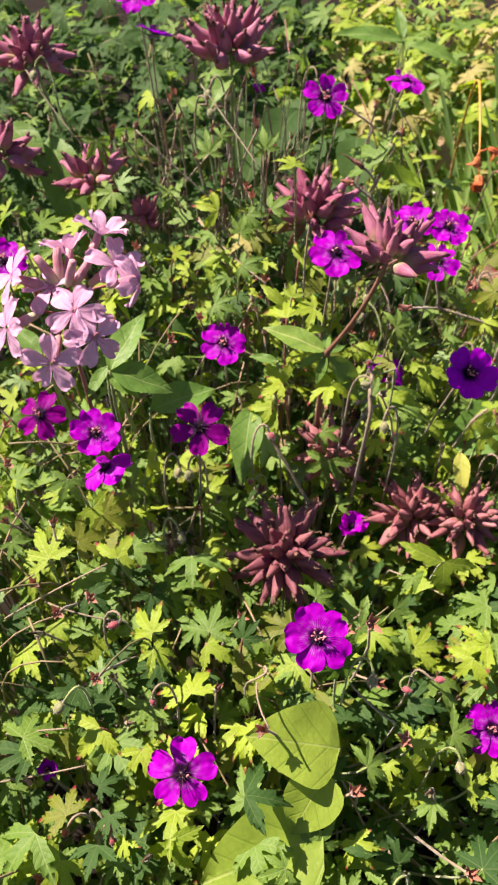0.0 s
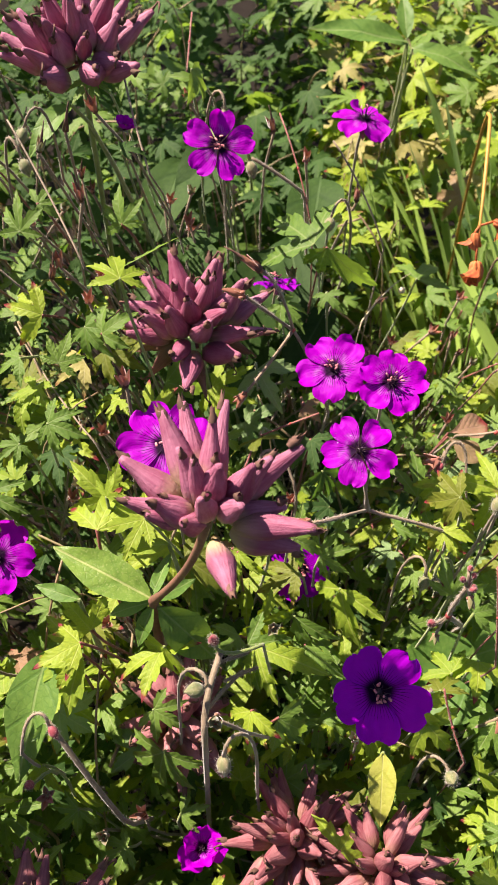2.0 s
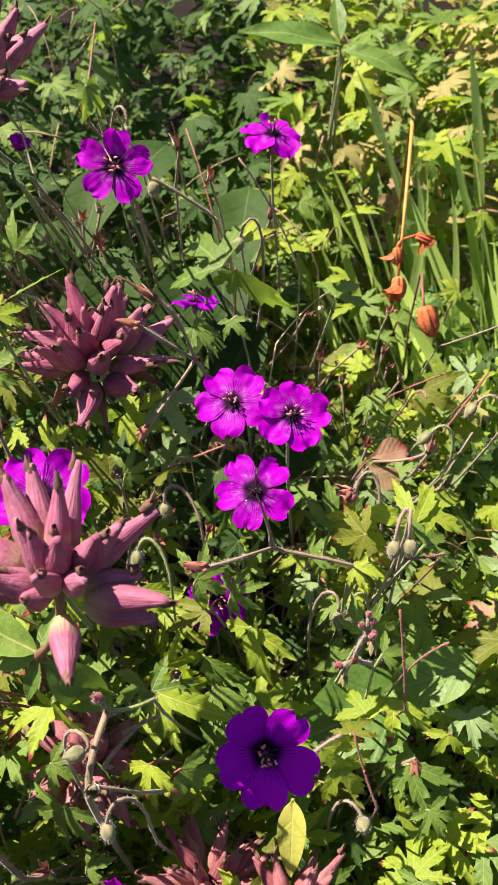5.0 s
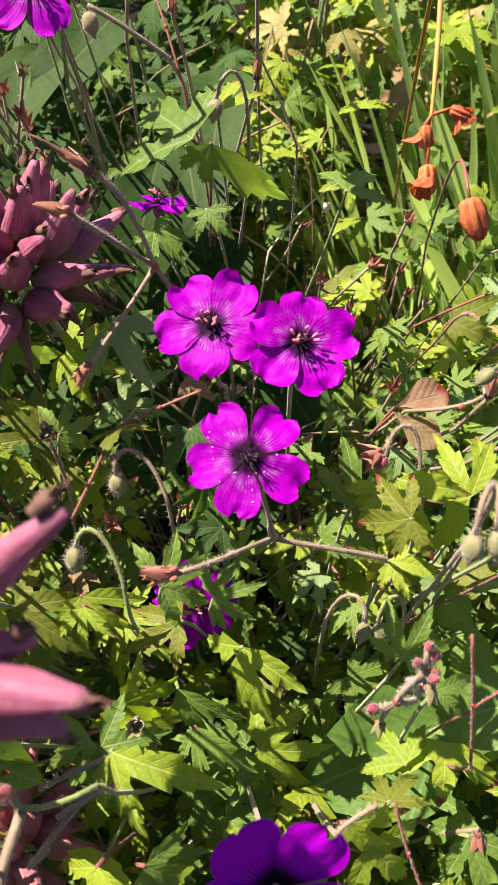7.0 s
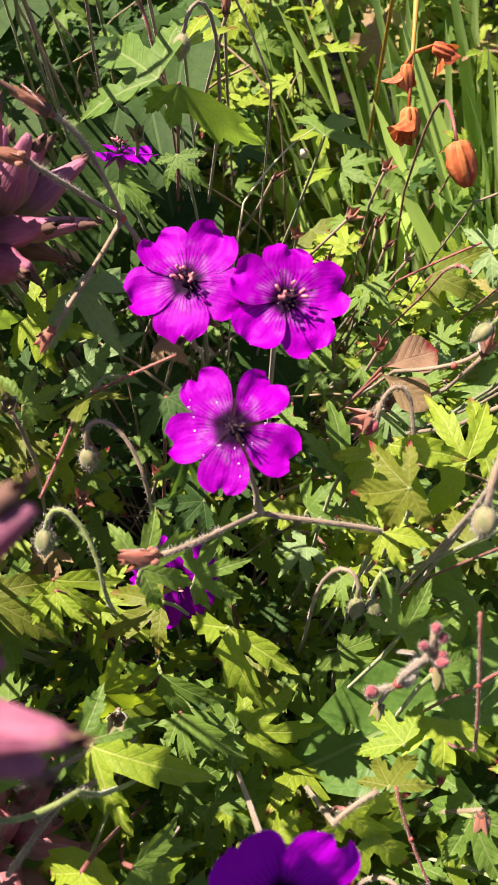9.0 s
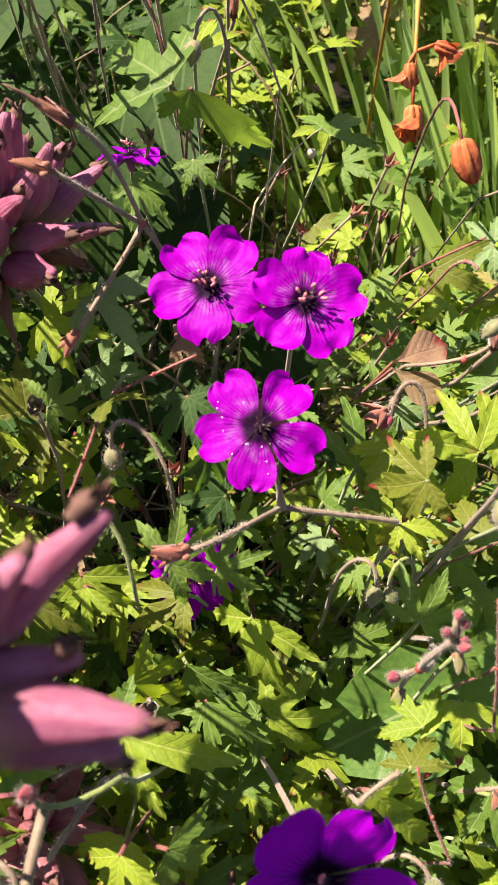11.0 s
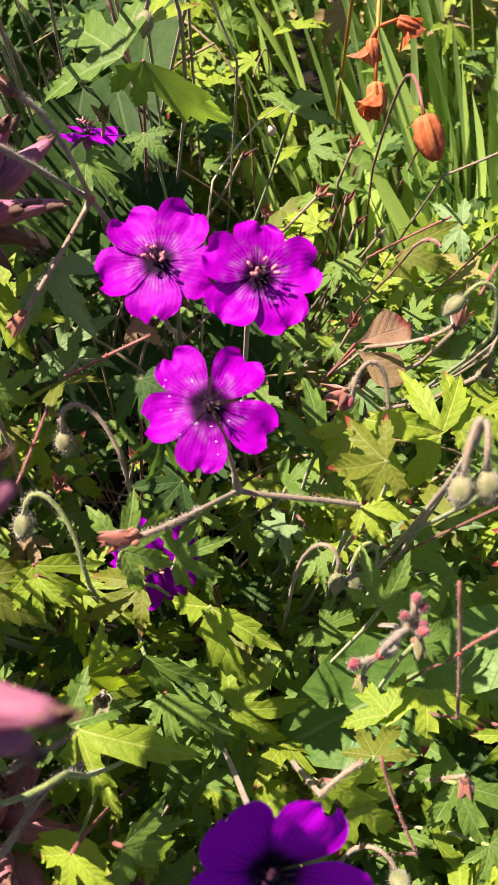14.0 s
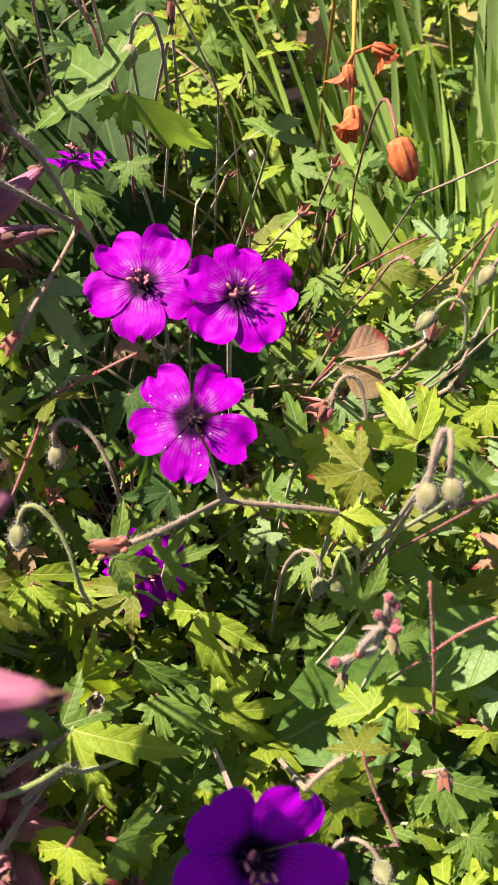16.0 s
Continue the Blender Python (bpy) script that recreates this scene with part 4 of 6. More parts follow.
def bud(at, way, line=None, kind=0, size=1.0, downy=0, seed=0, label="downy nodding geranium bud on a hairy stalk"):
    at, way = Vector(at), Vector(way).normalized()
    m = Matrix.Translation(at) @ way.to_track_quat("Z", "Y").to_matrix().to_4x4() @ Matrix.Scale(size, 4)
    ob = thing("geranium_bud", m, label, "bud", "geranium buds")
    b = part("bud", BUDS[kind], parent=ob)
    part("hairs", FUR, parent=b, label="fine pale hairs")["kind"] = "stuff"
    r = random.Random(seed)
    if line is None:
        up = Vector((0.003 * (1 if seed % 2 else -1), 0.003, 0.016))
        line = bez(at, at - way * 0.008 + up * 0.3, at + up + Vector((up.x * 3, 0.006, 0)), at + Vector((up.x * 4, 0.008, -0.03)), 8)
        line += to_ground(line[-1], (0, 0, -0.05), r)[1:]
    stalk_parts(ob, m, [Vector(p) for p in line], 0.0007, downy, seed, STEM_HAIRY if seed % 3 else STEM_GREEN)
    CLEAR.append((at, 0.008))
    return ob


def calyx(at, way, line=None, kind="red", spread=20, beak=True, size=1.0, downy=0, seed=0, label="spent geranium calyx with reddish pointed sepals", material=None):
    at, way = Vector(at), Vector(way).normalized()
    m = Matrix.Translation(at) @ way.to_track_quat("Z", "Y").to_matrix().to_4x4() @ Matrix.Scale(size, 4)
    ob = thing("geranium_calyx", m, label, "seed capsule", "spent geranium calyces")
    r = random.Random(seed + 9)
    spread = min(spread, 40)
    for k in range(5):
        part("sepal", POINTS[kind], parent=ob, m=Matrix.Rotation(k * 1.257 + r.uniform(-0.15, 0.15), 4, "Z") @ Matrix.Translation((0, 0.0007, 0)) @ Matrix.Rotation(radians(90 - spread + r.uniform(-0.4, 0.4) * spread), 4, "X") @ Matrix.Scale(r.uniform(0.75, 1.1), 4))
    if beak:
        part("beak", BEAK, parent=ob, label="dark withered beak")
    else:
        for k in range(4):
            part("seed", BEAD, parent=ob, m=Matrix.Translation((math.cos(k * 1.57) * 0.0015, math.sin(k * 1.57) * 0.0015, 0.0008)))
    line = [Vector(p) for p in line] if line else to_ground(at, Vector((r.uniform(-0.035, 0.035), r.uniform(-0.01, 0.03), -0.05)) - way * 0.015, r, 0.25)
    stalk_parts(ob, m, line, 0.00075, downy, seed, material or STEM_HAIRY)
    CLEAR.append((at, 0.008))
    return ob


def branch(name, line, thick, label, downy=0, material=None, joints=()):
    """A bare forked stalk that carries others, with swollen red joints."""
    line = [Vector(p) for p in line]
    ob = thing(name, line[0], label, "shoot", "geranium shoots")
    m = ob.matrix_basis
    stalk_parts(ob, m, line, thick, downy, len(line), material or STEM_HAIRY)
    for j in joints:
        part("joint", moved(turned([(-0.0017, 0.0007), (-0.0006, 0.0013), (0.0006, 0.0013), (0.0017, 0.0007)], 8), Matrix.Translation(Vector(j) - line[0]) @ Matrix.Scale(thick / 0.0009, 4)), JOINT, ob, "swollen red joint")
    return ob


# the fork below the three flowers
FORK = Vector((0.149, 0.509, 0.645))
r0 = random.Random(3)
branch("forked_shoot", bez(FORK, (0.160, 0.509, 0.641), (0.175, 0.512, 0.635), (0.188, 0.513, 0.628), 6) + to_ground((0.188, 0.513, 0.628), (0.01, 0, -0.02), r0)[1:], 0.0008, "downy geranium stalk forking below a flower", 260, joints=(FORK, (0.188, 0.513, 0.628)))
calyx((0.124, 0.487, 0.661), (-0.75, -0.25, 0.25), bez((0.124, 0.487, 0.661), (0.132, 0.491, 0.658), (0.142, 0.503, 0.650), FORK, 7), "red", 20, False, 1.2, 160, 2, "parted salmon-red calyx with ragged hairy sepals")
# two stalks with beaked calyces beside the seed head
JOIN = Vector((0.110, 0.580, 0.687))
calyx((0.095, 0.584, 0.716), (-0.8, 0.15, 0.5), bez((0.095, 0.584, 0.716), (0.101, 0.584, 0.713), (0.107, 0.580, 0.700), JOIN, 7), "red", 14, True, 1.35, 260, 3)
calyx((0.088, 0.577, 0.707), (-0.95, 0.1, 0.25), bez((0.088, 0.577, 0.707), (0.094, 0.577, 0.702), (0.103, 0.578, 0.694), JOIN, 7), "red", 12, False, 1.25, 220, 4)
branch("forked_shoot", bez(JOIN, (0.116, 0.577, 0.680), (0.124, 0.570, 0.668), (0.130, 0.575, 0.640), 6) + to_ground((0.130, 0.575, 0.640), (0.005, 0, -0.04), r0)[1:], 0.0008, "downy geranium stalk forking beside the seed head", 120, joints=(JOIN,))
calyx((0.090, 0.561, 0.663), (-0.6, -0.4, -0.5), bez((0.090, 0.561, 0.663), (0.096, 0.566, 0.670), (0.105, 0.575, 0.680), JOIN, 6), "red", 25, False, 0.95, 80, 5)
# nodding bud on a hooked stalk
bud((0.099, 0.534, 0.640), (0.05, -0.3, -0.9), bez((0.099, 0.534, 0.640), (0.097, 0.540, 0.653), (0.112, 0.540, 0.652), (0.117, 0.524, 0.632), 9) + to_ground((0.117, 0.524, 0.632), (0.0, 0, -0.03), r0)[1:], 0, 0.9, 240, 5)
bud((0.092, 0.503, 0.646), (-0.1, -0.4, -0.8), bez((0.092, 0.503, 0.646), (0.093, 0.509, 0.656), (0.104, 0.506, 0.652), (0.107, 0.492, 0.634), 8) + to_ground((0.107, 0.492, 0.634), (0.0, 0, -0.03), r0)[1:], 0, 0.95, 200, 6)
bud((0.193, 0.479, 0.696), (-0.1, -0.5, -0.85), bez((0.193, 0.479, 0.696), (0.193, 0.486, 0.706), (0.198, 0.490, 0.706), (0.200, 0.492, 0.690), 8) + to_ground((0.200, 0.492, 0.690), (0.0, 0, -0.03), r0)[1:], 0, 0.85, 200, 7, "pair of downy grey-green geranium buds hanging from a hairy stalk")
bud((0.198, 0.480, 0.696), (0.15, -0.5, -0.85), bez((0.198, 0.480, 0.696), (0.197, 0.486, 0.706), (0.198, 0.489, 0.706), (0.199, 0.491, 0.692), 6) + to_ground((0.199, 0.491, 0.692), (0.0, 0, -0.03), r0)[1:], 0, 0.85, 60, 8)
bud((0.217, 0.560, 0.667), (-0.6, -0.3, -0.5), bez((0.217, 0.560, 0.667), (0.221, 0.563, 0.674), (0.229, 0.562, 0.673), (0.228, 0.556, 0.655), 8) + to_ground((0.228, 0.556, 0.655), (0.0, 0, -0.03), r0)[1:], 0, 0.85, 140, 9)
bud((0.238, 0.575, 0.672), (-0.5, -0.4, -0.6), bez((0.238, 0.575, 0.672), (0.241, 0.577, 0.680), (0.250, 0.577, 0.680), (0.252, 0.570, 0.665), 8) + to_ground((0.252, 0.570, 0.665), (0.0, 0, -0.03), r0)[1:], 0, 0.85, 140, 10)
calyx((0.219, 0.563, 0.650), (0.1, 0.2, 0.9), None, "red", 26, True, 1.05, 140, 11, "reddish spent calyx with dark curled beak and bristles")
calyx((0.226, 0.552, 0.640), (0.3, -0.3, 0.8), None, "green", 60, False, 1.1, 60, 12, "brown-green open calyx among yellow leaves")
calyx((0.196, 0.598, 0.615), (0.0, -0.2, 0.9), None, "red", 45, True, 0.9, 0, 13)
branch("forked_shoot", bez((0.222, 0.568, 0.652), (0.222, 0.570, 0.642), (0.214, 0.570, 0.636), (0.198, 0.580, 0.624), 7) + to_ground((0.198, 0.580, 0.624), (-0.02, 0, -0.02), r0)[1:], 0.0007, "jointed downy stalk under the curled bud", 140, joints=((0.214, 0.570, 0.638),))
# crimson buds on a downy shoot
NODE = Vector((0.1845, 0.4665, 0.6310))
bud((0.180, 0.468, 0.621), (-0.4, -0.3, 0.6), bez((0.180, 0.468, 0.621), (0.1815, 0.4675, 0.622), (0.183, 0.467, 0.628), NODE, 5), 2, 0.62, 120, 14, "small crimson downy geranium bud")
branch("forked_shoot", bez((0.1865, 0.4625, 0.6600), (0.186, 0.463, 0.652), (0.1845, 0.466, 0.642), NODE, 6) + bez(NODE, (0.187, 0.468, 0.626), (0.196, 0.474, 0.61), (0.205, 0.50, 0.57), 6)[1:] + to_ground((0.205, 0.50, 0.57), (0, 0.02, -0.04), r0)[1:], 0.001, "grey downy shoot with crimson buds", 260, joints=(NODE,))
for k, (x, y, z) in enumerate(((0.1845, 0.4625, 0.663), (0.1880, 0.4640, 0.664), (0.1870, 0.4595, 0.661), (0.1895, 0.4620, 0.659), (0.1860, 0.4650, 0.667))):
    bud((x, y, z), (0.4 * (k % 3 - 1), -0.2, 0.8), [(x, y, z), (0.1865, 0.4625, 0.660)], 2, 0.42, 20, 15 + k, "tiny crimson downy bud in a tight cluster")
calyx((0.188, 0.462, 0.655), (0.3, -0.6, -0.6), [(0.188, 0.462, 0.655), (0.1865, 0.4625, 0.660)], "green", 30, False, 0.8, 0, 18)
calyx((0.182, 0.467, 0.616), (-0.1, -0.5, -0.7), [(0.182, 0.467, 0.616), (0.183, 0.467, 0.625), NODE], "green", 35, False, 0.75, 0, 19)
# curled bud among red leaves, brown pair, low buds
bud((0.186, 0.545, 0.640), (-0.5, -0.5, -0.3), bez((0.186, 0.545, 0.640), (0.186, 0.553, 0.650), (0.196, 0.556, 0.650), (0.197, 0.548, 0.640), 8) + bez((0.197, 0.548, 0.640), (0.198, 0.54, 0.632), (0.20, 0.54, 0.626), (0.203, 0.537, 0.60), 5)[1:] + to_ground((0.203, 0.537, 0.60), (0, 0, -0.03), r0)[1:], 2, 0.6, 260, 19, "withering reddish geranium bud on a curled hairy stalk")
calyx((0.185, 0.547, 0.641), (-0.8, -0.4, -0.1), [(0.185, 0.547, 0.641), (0.187, 0.549, 0.644)], "red", 40, False, 1.1, 40, 905, "ragged withering red calyx on a curled stalk")
bud((0.181, 0.503, 0.606), (-0.2, -0.6, -0.7), None, 1, 0.8, 60, 20, "small brownish downy geranium bud")
bud((0.185, 0.503, 0.606), (0.2, -0.6, -0.7), None, 1, 0.8, 60, 21, "small brownish downy geranium bud")
bud((0.193, 0.424, 0.570), (0.0, -0.6, 0.6), None, 0, 1.0, 120, 22, "straw-coloured downy geranium bud")
calyx((0.215, 0.447, 0.582), (0.1, -0.4, -0.8), None, "red", 25, True, 1.0, 80, 23, "rosy drooping calyx with a thread-like beak")
calyx((0.111, 0.465, 0.612), (0.0, -0.5, 0.8), None, "green", 70, False, 1.0, 60, 24, "open star-shaped pale green calyx with brown seeds")
calyx((0.076, 0.545, 0.645), (0.1, -0.4, 0.9), None, "green", 62, False, 1.15, 60, 25, "open straw-green calyx like a star")
calyx((0.106, 0.672, 0.650), (0.0, -0.2, 0.95), None, "green", 55, False, 1.1, 40, 26, "open brown-green calyx with parted sepals")
calyx((0.094, 0.400, 0.657), (0.0, -0.5, 0.75), None, "green", 72, False, 1.15, 120, 27, "open star-shaped pale green calyx with brown seeds")
bud((0.088, 0.412, 0.655), (-0.5, -0.3, 0.3), None, 1, 0.9, 90, 28)
bud((0.097, 0.394, 0.640), (0.1, -0.5, -0.8), None, 0, 0.9, 90, 29)
bud((0.090, 0.431, 0.655), (-0.2, -0.2, 0.9), bez((0.090, 0.431, 0.655), (0.09, 0.428, 0.648), (0.100, 0.43, 0.65), (0.108, 0.436, 0.648), 6) + to_ground((0.108, 0.436, 0.648), (0.004, 0, -0.03), r0)[1:], 2, 0.7, 120, 30, "small crimson downy geranium bud")
branch("forked_shoot", bez((0.092, 0.430, 0.650), (0.09, 0.42, 0.648), (0.088, 0.41, 0.650), (0.089, 0.402, 0.640), 6) + to_ground((0.089, 0.402, 0.640), (0.0, 0, -0.03), r0)[1:], 0.0013, "thick downy stalk among the buds", 160)
bud((0.024, 0.411, 0.613), (0.5, -0.5, -0.4), bez((0.024, 0.411, 0.613), (0.022, 0.416, 0.622), (0.013, 0.414, 0.620), (0.012, 0.404, 0.600), 8) + to_ground((0.012, 0.404, 0.600), (0, 0, -0.03), r0)[1:], 2, 0.7, 160, 31, "reddish nodding geranium bud on a hooked stalk")
branch("forked_shoot", bez((0.022, 0.414, 0.610), (0.03, 0.408, 0.60), (0.04, 0.40, 0.585), (0.052, 0.395, 0.56), 6) + to_ground((0.052, 0.395, 0.56), (0.004, 0, -0.03), r0)[1:], 0.0012, "straight downy stalk across the shade", 160)
calyx((0.018, 0.400, 0.566), (0.2, -0.4, 0.8), None, "red", 50, False, 1.0, 60, 32)
bud((0.012, 0.402, 0.572), (-0.2, -0.4, 0.8), None, 2, 0.7, 60, 33, "small crimson downy geranium bud")
calyx((0.043, 0.392, 0.548), (0.0, -0.4, 0.9), None, "green", 65, False, 1.15, 80, 34, "open star-shaped pale green calyx with brown seeds")
calyx((0.059, 0.402, 0.548), (-0.2, -0.3, 0.9), None, "red", 45, True, 1.0, 60, 35)
# calyces and buds above the leaves further back
for k, (x, y, z, kind, beak) in enumerate(((0.005, 0.612, 0.763, "green", True), (0.014, 0.633, 0.762, "red", True), (-0.007, 0.607, 0.755, "green", True), (0.016, 0.586, 0.745, "red", True), (0.092, 0.690, 0.728, "red", True),
                                           (0.110, 0.665, 0.726, "red", False), (-0.011, 0.603, 0.690, "red", True), (0.049, 0.684, 0.745, "red", False), (-0.045, 0.628, 0.750, "red", True), (-0.061, 0.616, 0.732, "green", True),
                                           (-0.082, 0.608, 0.725, "green", True), (-0.050, 0.632, 0.745, "red", False), (0.139, 0.690, 0.690, "red", True), (-0.004, 0.60, 0.70, "red", False), (0.050, 0.497, 0.722, "red", True))):
    calyx((x, y, z), (random.Random(k).uniform(-0.3, 0.3), random.Random(k + 50).uniform(-0.3, 0.2), 0.9), None, kind, 18 + 6 * (k % 3), beak, 0.95, 40, 40 + k)
for k, (x, y, z) in enumerate(((0.082, 0.660, 0.728), (-0.020, 0.630, 0.755), (-0.020, 0.620, 0.745), (-0.150, 0.640, 0.765), (-0.036, 0.386, 0.605), (-0.030, 0.384, 0.605), (-0.033, 0.335, 0.600), (0.125, 0.658, 0.700), (0.065, 0.700, 0.735))):
    bud((x, y, z), (random.Random(k).uniform(-0.4, 0.4), -0.4, -0.8), None, k % 2, 0.9, 60, 60 + k)
for k, (x, y, z) in enumerate(((-0.105, 0.262, 0.60), (-0.09, 0.225, 0.59), (-0.055, 0.215, 0.588), (0.02, 0.205, 0.60), (0.075, 0.225, 0.62), (0.095, 0.21, 0.58), (0.11, 0.19, 0.56), (0.085, 0.145, 0.54), (-0.04, 0.16, 0.55), (-0.095, 0.15, 0.55), (0.13, 0.21, 0.55), (0.072, 0.24, 0.645))):
    rr = random.Random(k + 200)
    if k % 3 == 1:
        bud((x, y, z), (rr.uniform(-0.5, 0.5), -0.4, rr.uniform(-0.8, 0.6)), None, k % 3, 0.85, 60, 80 + k)
    else:
        calyx((x, y, z), (rr.uniform(-0.5, 0.5), -0.4, 0.7), None, "red" if k % 2 else "green", 25 + 12 * (k % 4), k % 2 == 0, 1.0, 60, 80 + k)

bud((-0.0651, 0.1745, 0.552), (0.1, -0.3, -0.9), None, 2, 0.95, 50, 700, "rosy crimson geranium bud among the front leaves")
bud((-0.0862, 0.1729, 0.55), (-0.3, -0.3, -0.8), None, 2, 0.65, 50, 701, "rosy crimson geranium bud among the front leaves")
bud((-0.0626, 0.1722, 0.54), (0, -0.2, -0.9), None, 2, 0.7, 50, 702, "rosy crimson geranium bud among the front leaves")
bud((-0.0424, 0.23, 0.585), (0.1, -0.2, -0.9), None, 2, 0.65, 50, 703, "rosy crimson geranium bud among the front leaves")
bud((-0.0637, 0.2684, 0.6), (-0.8, -0.3, 0), None, 2, 0.75, 50, 704, "rosy crimson geranium bud among the front leaves")
bud((0.1008, 0.2501, 0.56), (0.5, -0.3, 0.2), None, 2, 0.7, 50, 705, "rosy crimson geranium bud among the front leaves")
bud((0.1209, 0.2556, 0.56), (0.6, -0.2, 0.4), None, 2, 0.75, 50, 706, "rosy crimson geranium bud among the front leaves")


def twig(a, b, c, tone):
    """A bare side shoot that shows between the leaves, bent at its joint."""
    a, b, c = Vector(a), Vector(b), Vector(c)
    r = random.Random(int(abs(a.x * 1e4 + b.y * 1e5)))
    low = a if a.z < c.z else c
    high = c if low is a else a
    line = bez(high, high.lerp(b, 0.6), low.lerp(b, 0.6), low, 8) + to_ground(low, (low - b) * 0.4 + Vector((0, 0.01, -0.02)), r, 0.05)[1:]
    material = {"red": STEM_RED, "tan": STEM_HAIRY, "downy": STEM_HAIRY}[tone]
    branch("side_shoot", line, 0.0008 if tone == "downy" else 0.00048, {"red": "thin reddish geranium side shoot", "tan": "thin tan geranium side shoot", "downy": "hairy grey-brown geranium side shoot"}[tone], 260 if tone == "downy" else 140, material, (line[4],) if tone == "red" else ())


twig((0.213, 0.657, 0.595), (0.223, 0.651, 0.610), (0.240, 0.646, 0.626), "red")
twig((0.218, 0.617, 0.636), (0.222, 0.615, 0.645), (0.221, 0.599, 0.652), "red")
twig((0.223, 0.563, 0.665), (0.237, 0.585, 0.664), (0.250, 0.607, 0.663), "red")
twig((0.226, 0.550, 0.653), (0.233, 0.561, 0.656), (0.238, 0.568, 0.661), "tan")
twig((0.197, 0.476, 0.689), (0.204, 0.477, 0.689), (0.212, 0.480, 0.688), "red")
twig((0.231, 0.642, 0.648), (0.244, 0.634, 0.662), (0.258, 0.637, 0.668), "tan")
twig((0.085, 0.447, 0.607), (0.093, 0.453, 0.603), (0.103, 0.458, 0.603), "downy")
twig((0.085, 0.428, 0.601), (0.093, 0.437, 0.610), (0.099, 0.448, 0.602), "downy")
twig((0.092, 0.439, 0.609), (0.099, 0.448, 0.602), (0.110, 0.453, 0.601), "downy")
twig((0.171, 0.564, 0.542), (0.177, 0.557, 0.557), (0.179, 0.542, 0.564), "red")
twig((0.187, 0.449, 0.600), (0.192, 0.439, 0.583), (0.199, 0.428, 0.574), "red")
twig((0.170, 0.441, 0.594), (0.173, 0.444, 0.597), (0.182, 0.448, 0.600), "downy")
twig((0.199, 0.472, 0.661), (0.204, 0.464, 0.637), (0.207, 0.455, 0.612), "red")
twig((0.208, 0.471, 0.613), (0.213, 0.472, 0.629), (0.221, 0.470, 0.642), "red")
twig((0.098, 0.554, 0.641), (0.112, 0.555, 0.650), (0.125, 0.556, 0.657), "red")
twig((0.088, 0.516, 0.641), (0.091, 0.528, 0.641), (0.094, 0.544, 0.640), "red")
twig((-0.140, 0.285, 0.576), (-0.112, 0.296, 0.590), (-0.075, 0.309, 0.602), "tan")
twig((-0.112, 0.292, 0.587), (-0.090, 0.280, 0.588), (-0.063, 0.279, 0.586), "tan")
twig((0.108, 0.353, 0.536), (0.125, 0.339, 0.543), (0.139, 0.324, 0.548), "tan")
twig((0.015, 0.227, 0.608), (0.013, 0.216, 0.610), (0.021, 0.201, 0.610), "tan")
twig((0.064, 0.228, 0.607), (0.078, 0.221, 0.588), (0.092, 0.222, 0.573), "tan")
twig((-0.127, 0.198, 0.551), (-0.102, 0.200, 0.555), (-0.079, 0.203, 0.561), "tan")
twig((-0.129, 0.226, 0.551), (-0.109, 0.220, 0.567), (-0.090, 0.220, 0.570), "tan")
twig((0.019, 0.235, 0.611), (0.025, 0.229, 0.616), (0.010, 0.229, 0.605), "tan")
twig((-0.075, 0.613, 0.732), (-0.050, 0.601, 0.711), (-0.021, 0.596, 0.686), "tan")
twig((-0.030, 0.591, 0.669), (-0.004, 0.556, 0.656), (0.022, 0.531, 0.652), "tan")
twig((-0.157, 0.643, 0.764), (-0.139, 0.624, 0.744), (-0.121, 0.608, 0.730), "tan")
twig((0.037, 0.630, 0.735), (0.024, 0.655, 0.754), (0.015, 0.684, 0.773), "tan")
twig((-0.026, 0.627, 0.760), (-0.009, 0.610, 0.744), (0.018, 0.569, 0.723), "tan")
twig((0.083, 0.658, 0.731), (0.097, 0.657, 0.724), (0.109, 0.656, 0.715), "downy")
twig((0.094, 0.705, 0.732), (0.108, 0.671, 0.720), (0.115, 0.661, 0.692), "red")
twig((0.040, 0.763, 0.760), (0.041, 0.743, 0.751), (0.043, 0.717, 0.747), "red")
twig((0.155, 0.664, 0.679), (0.143, 0.673, 0.709), (0.123, 0.676, 0.733), "tan")


def withered_flower():
    at = Vector((0.154, 0.575, 0.650))
    ob = thing("withered_flower", at, "small crumpled cream-coloured withered flower under the blooms", "flower")
    r = random.Random(4)
    for k in range(7):
        m = Matrix.Rotation(k * 0.9, 4, "Z") @ Matrix.Rotation(radians(r.uniform(10, 70)), 4, "X") @ Matrix.Scale(r.uniform(0.007, 0.010), 4)
        part("petal", moved(blade(0.34, 6, 0.9, r.uniform(-0.6, 0.8), 0.5, 0.6, k), m), WITHERED, ob)
    part("stalk", moved(tube(to_ground(at, (0, 0.01, -0.03), r), 0.0007, 5), ob.matrix_basis.inverted()), STEM_HAIRY, ob)


withered_flower()


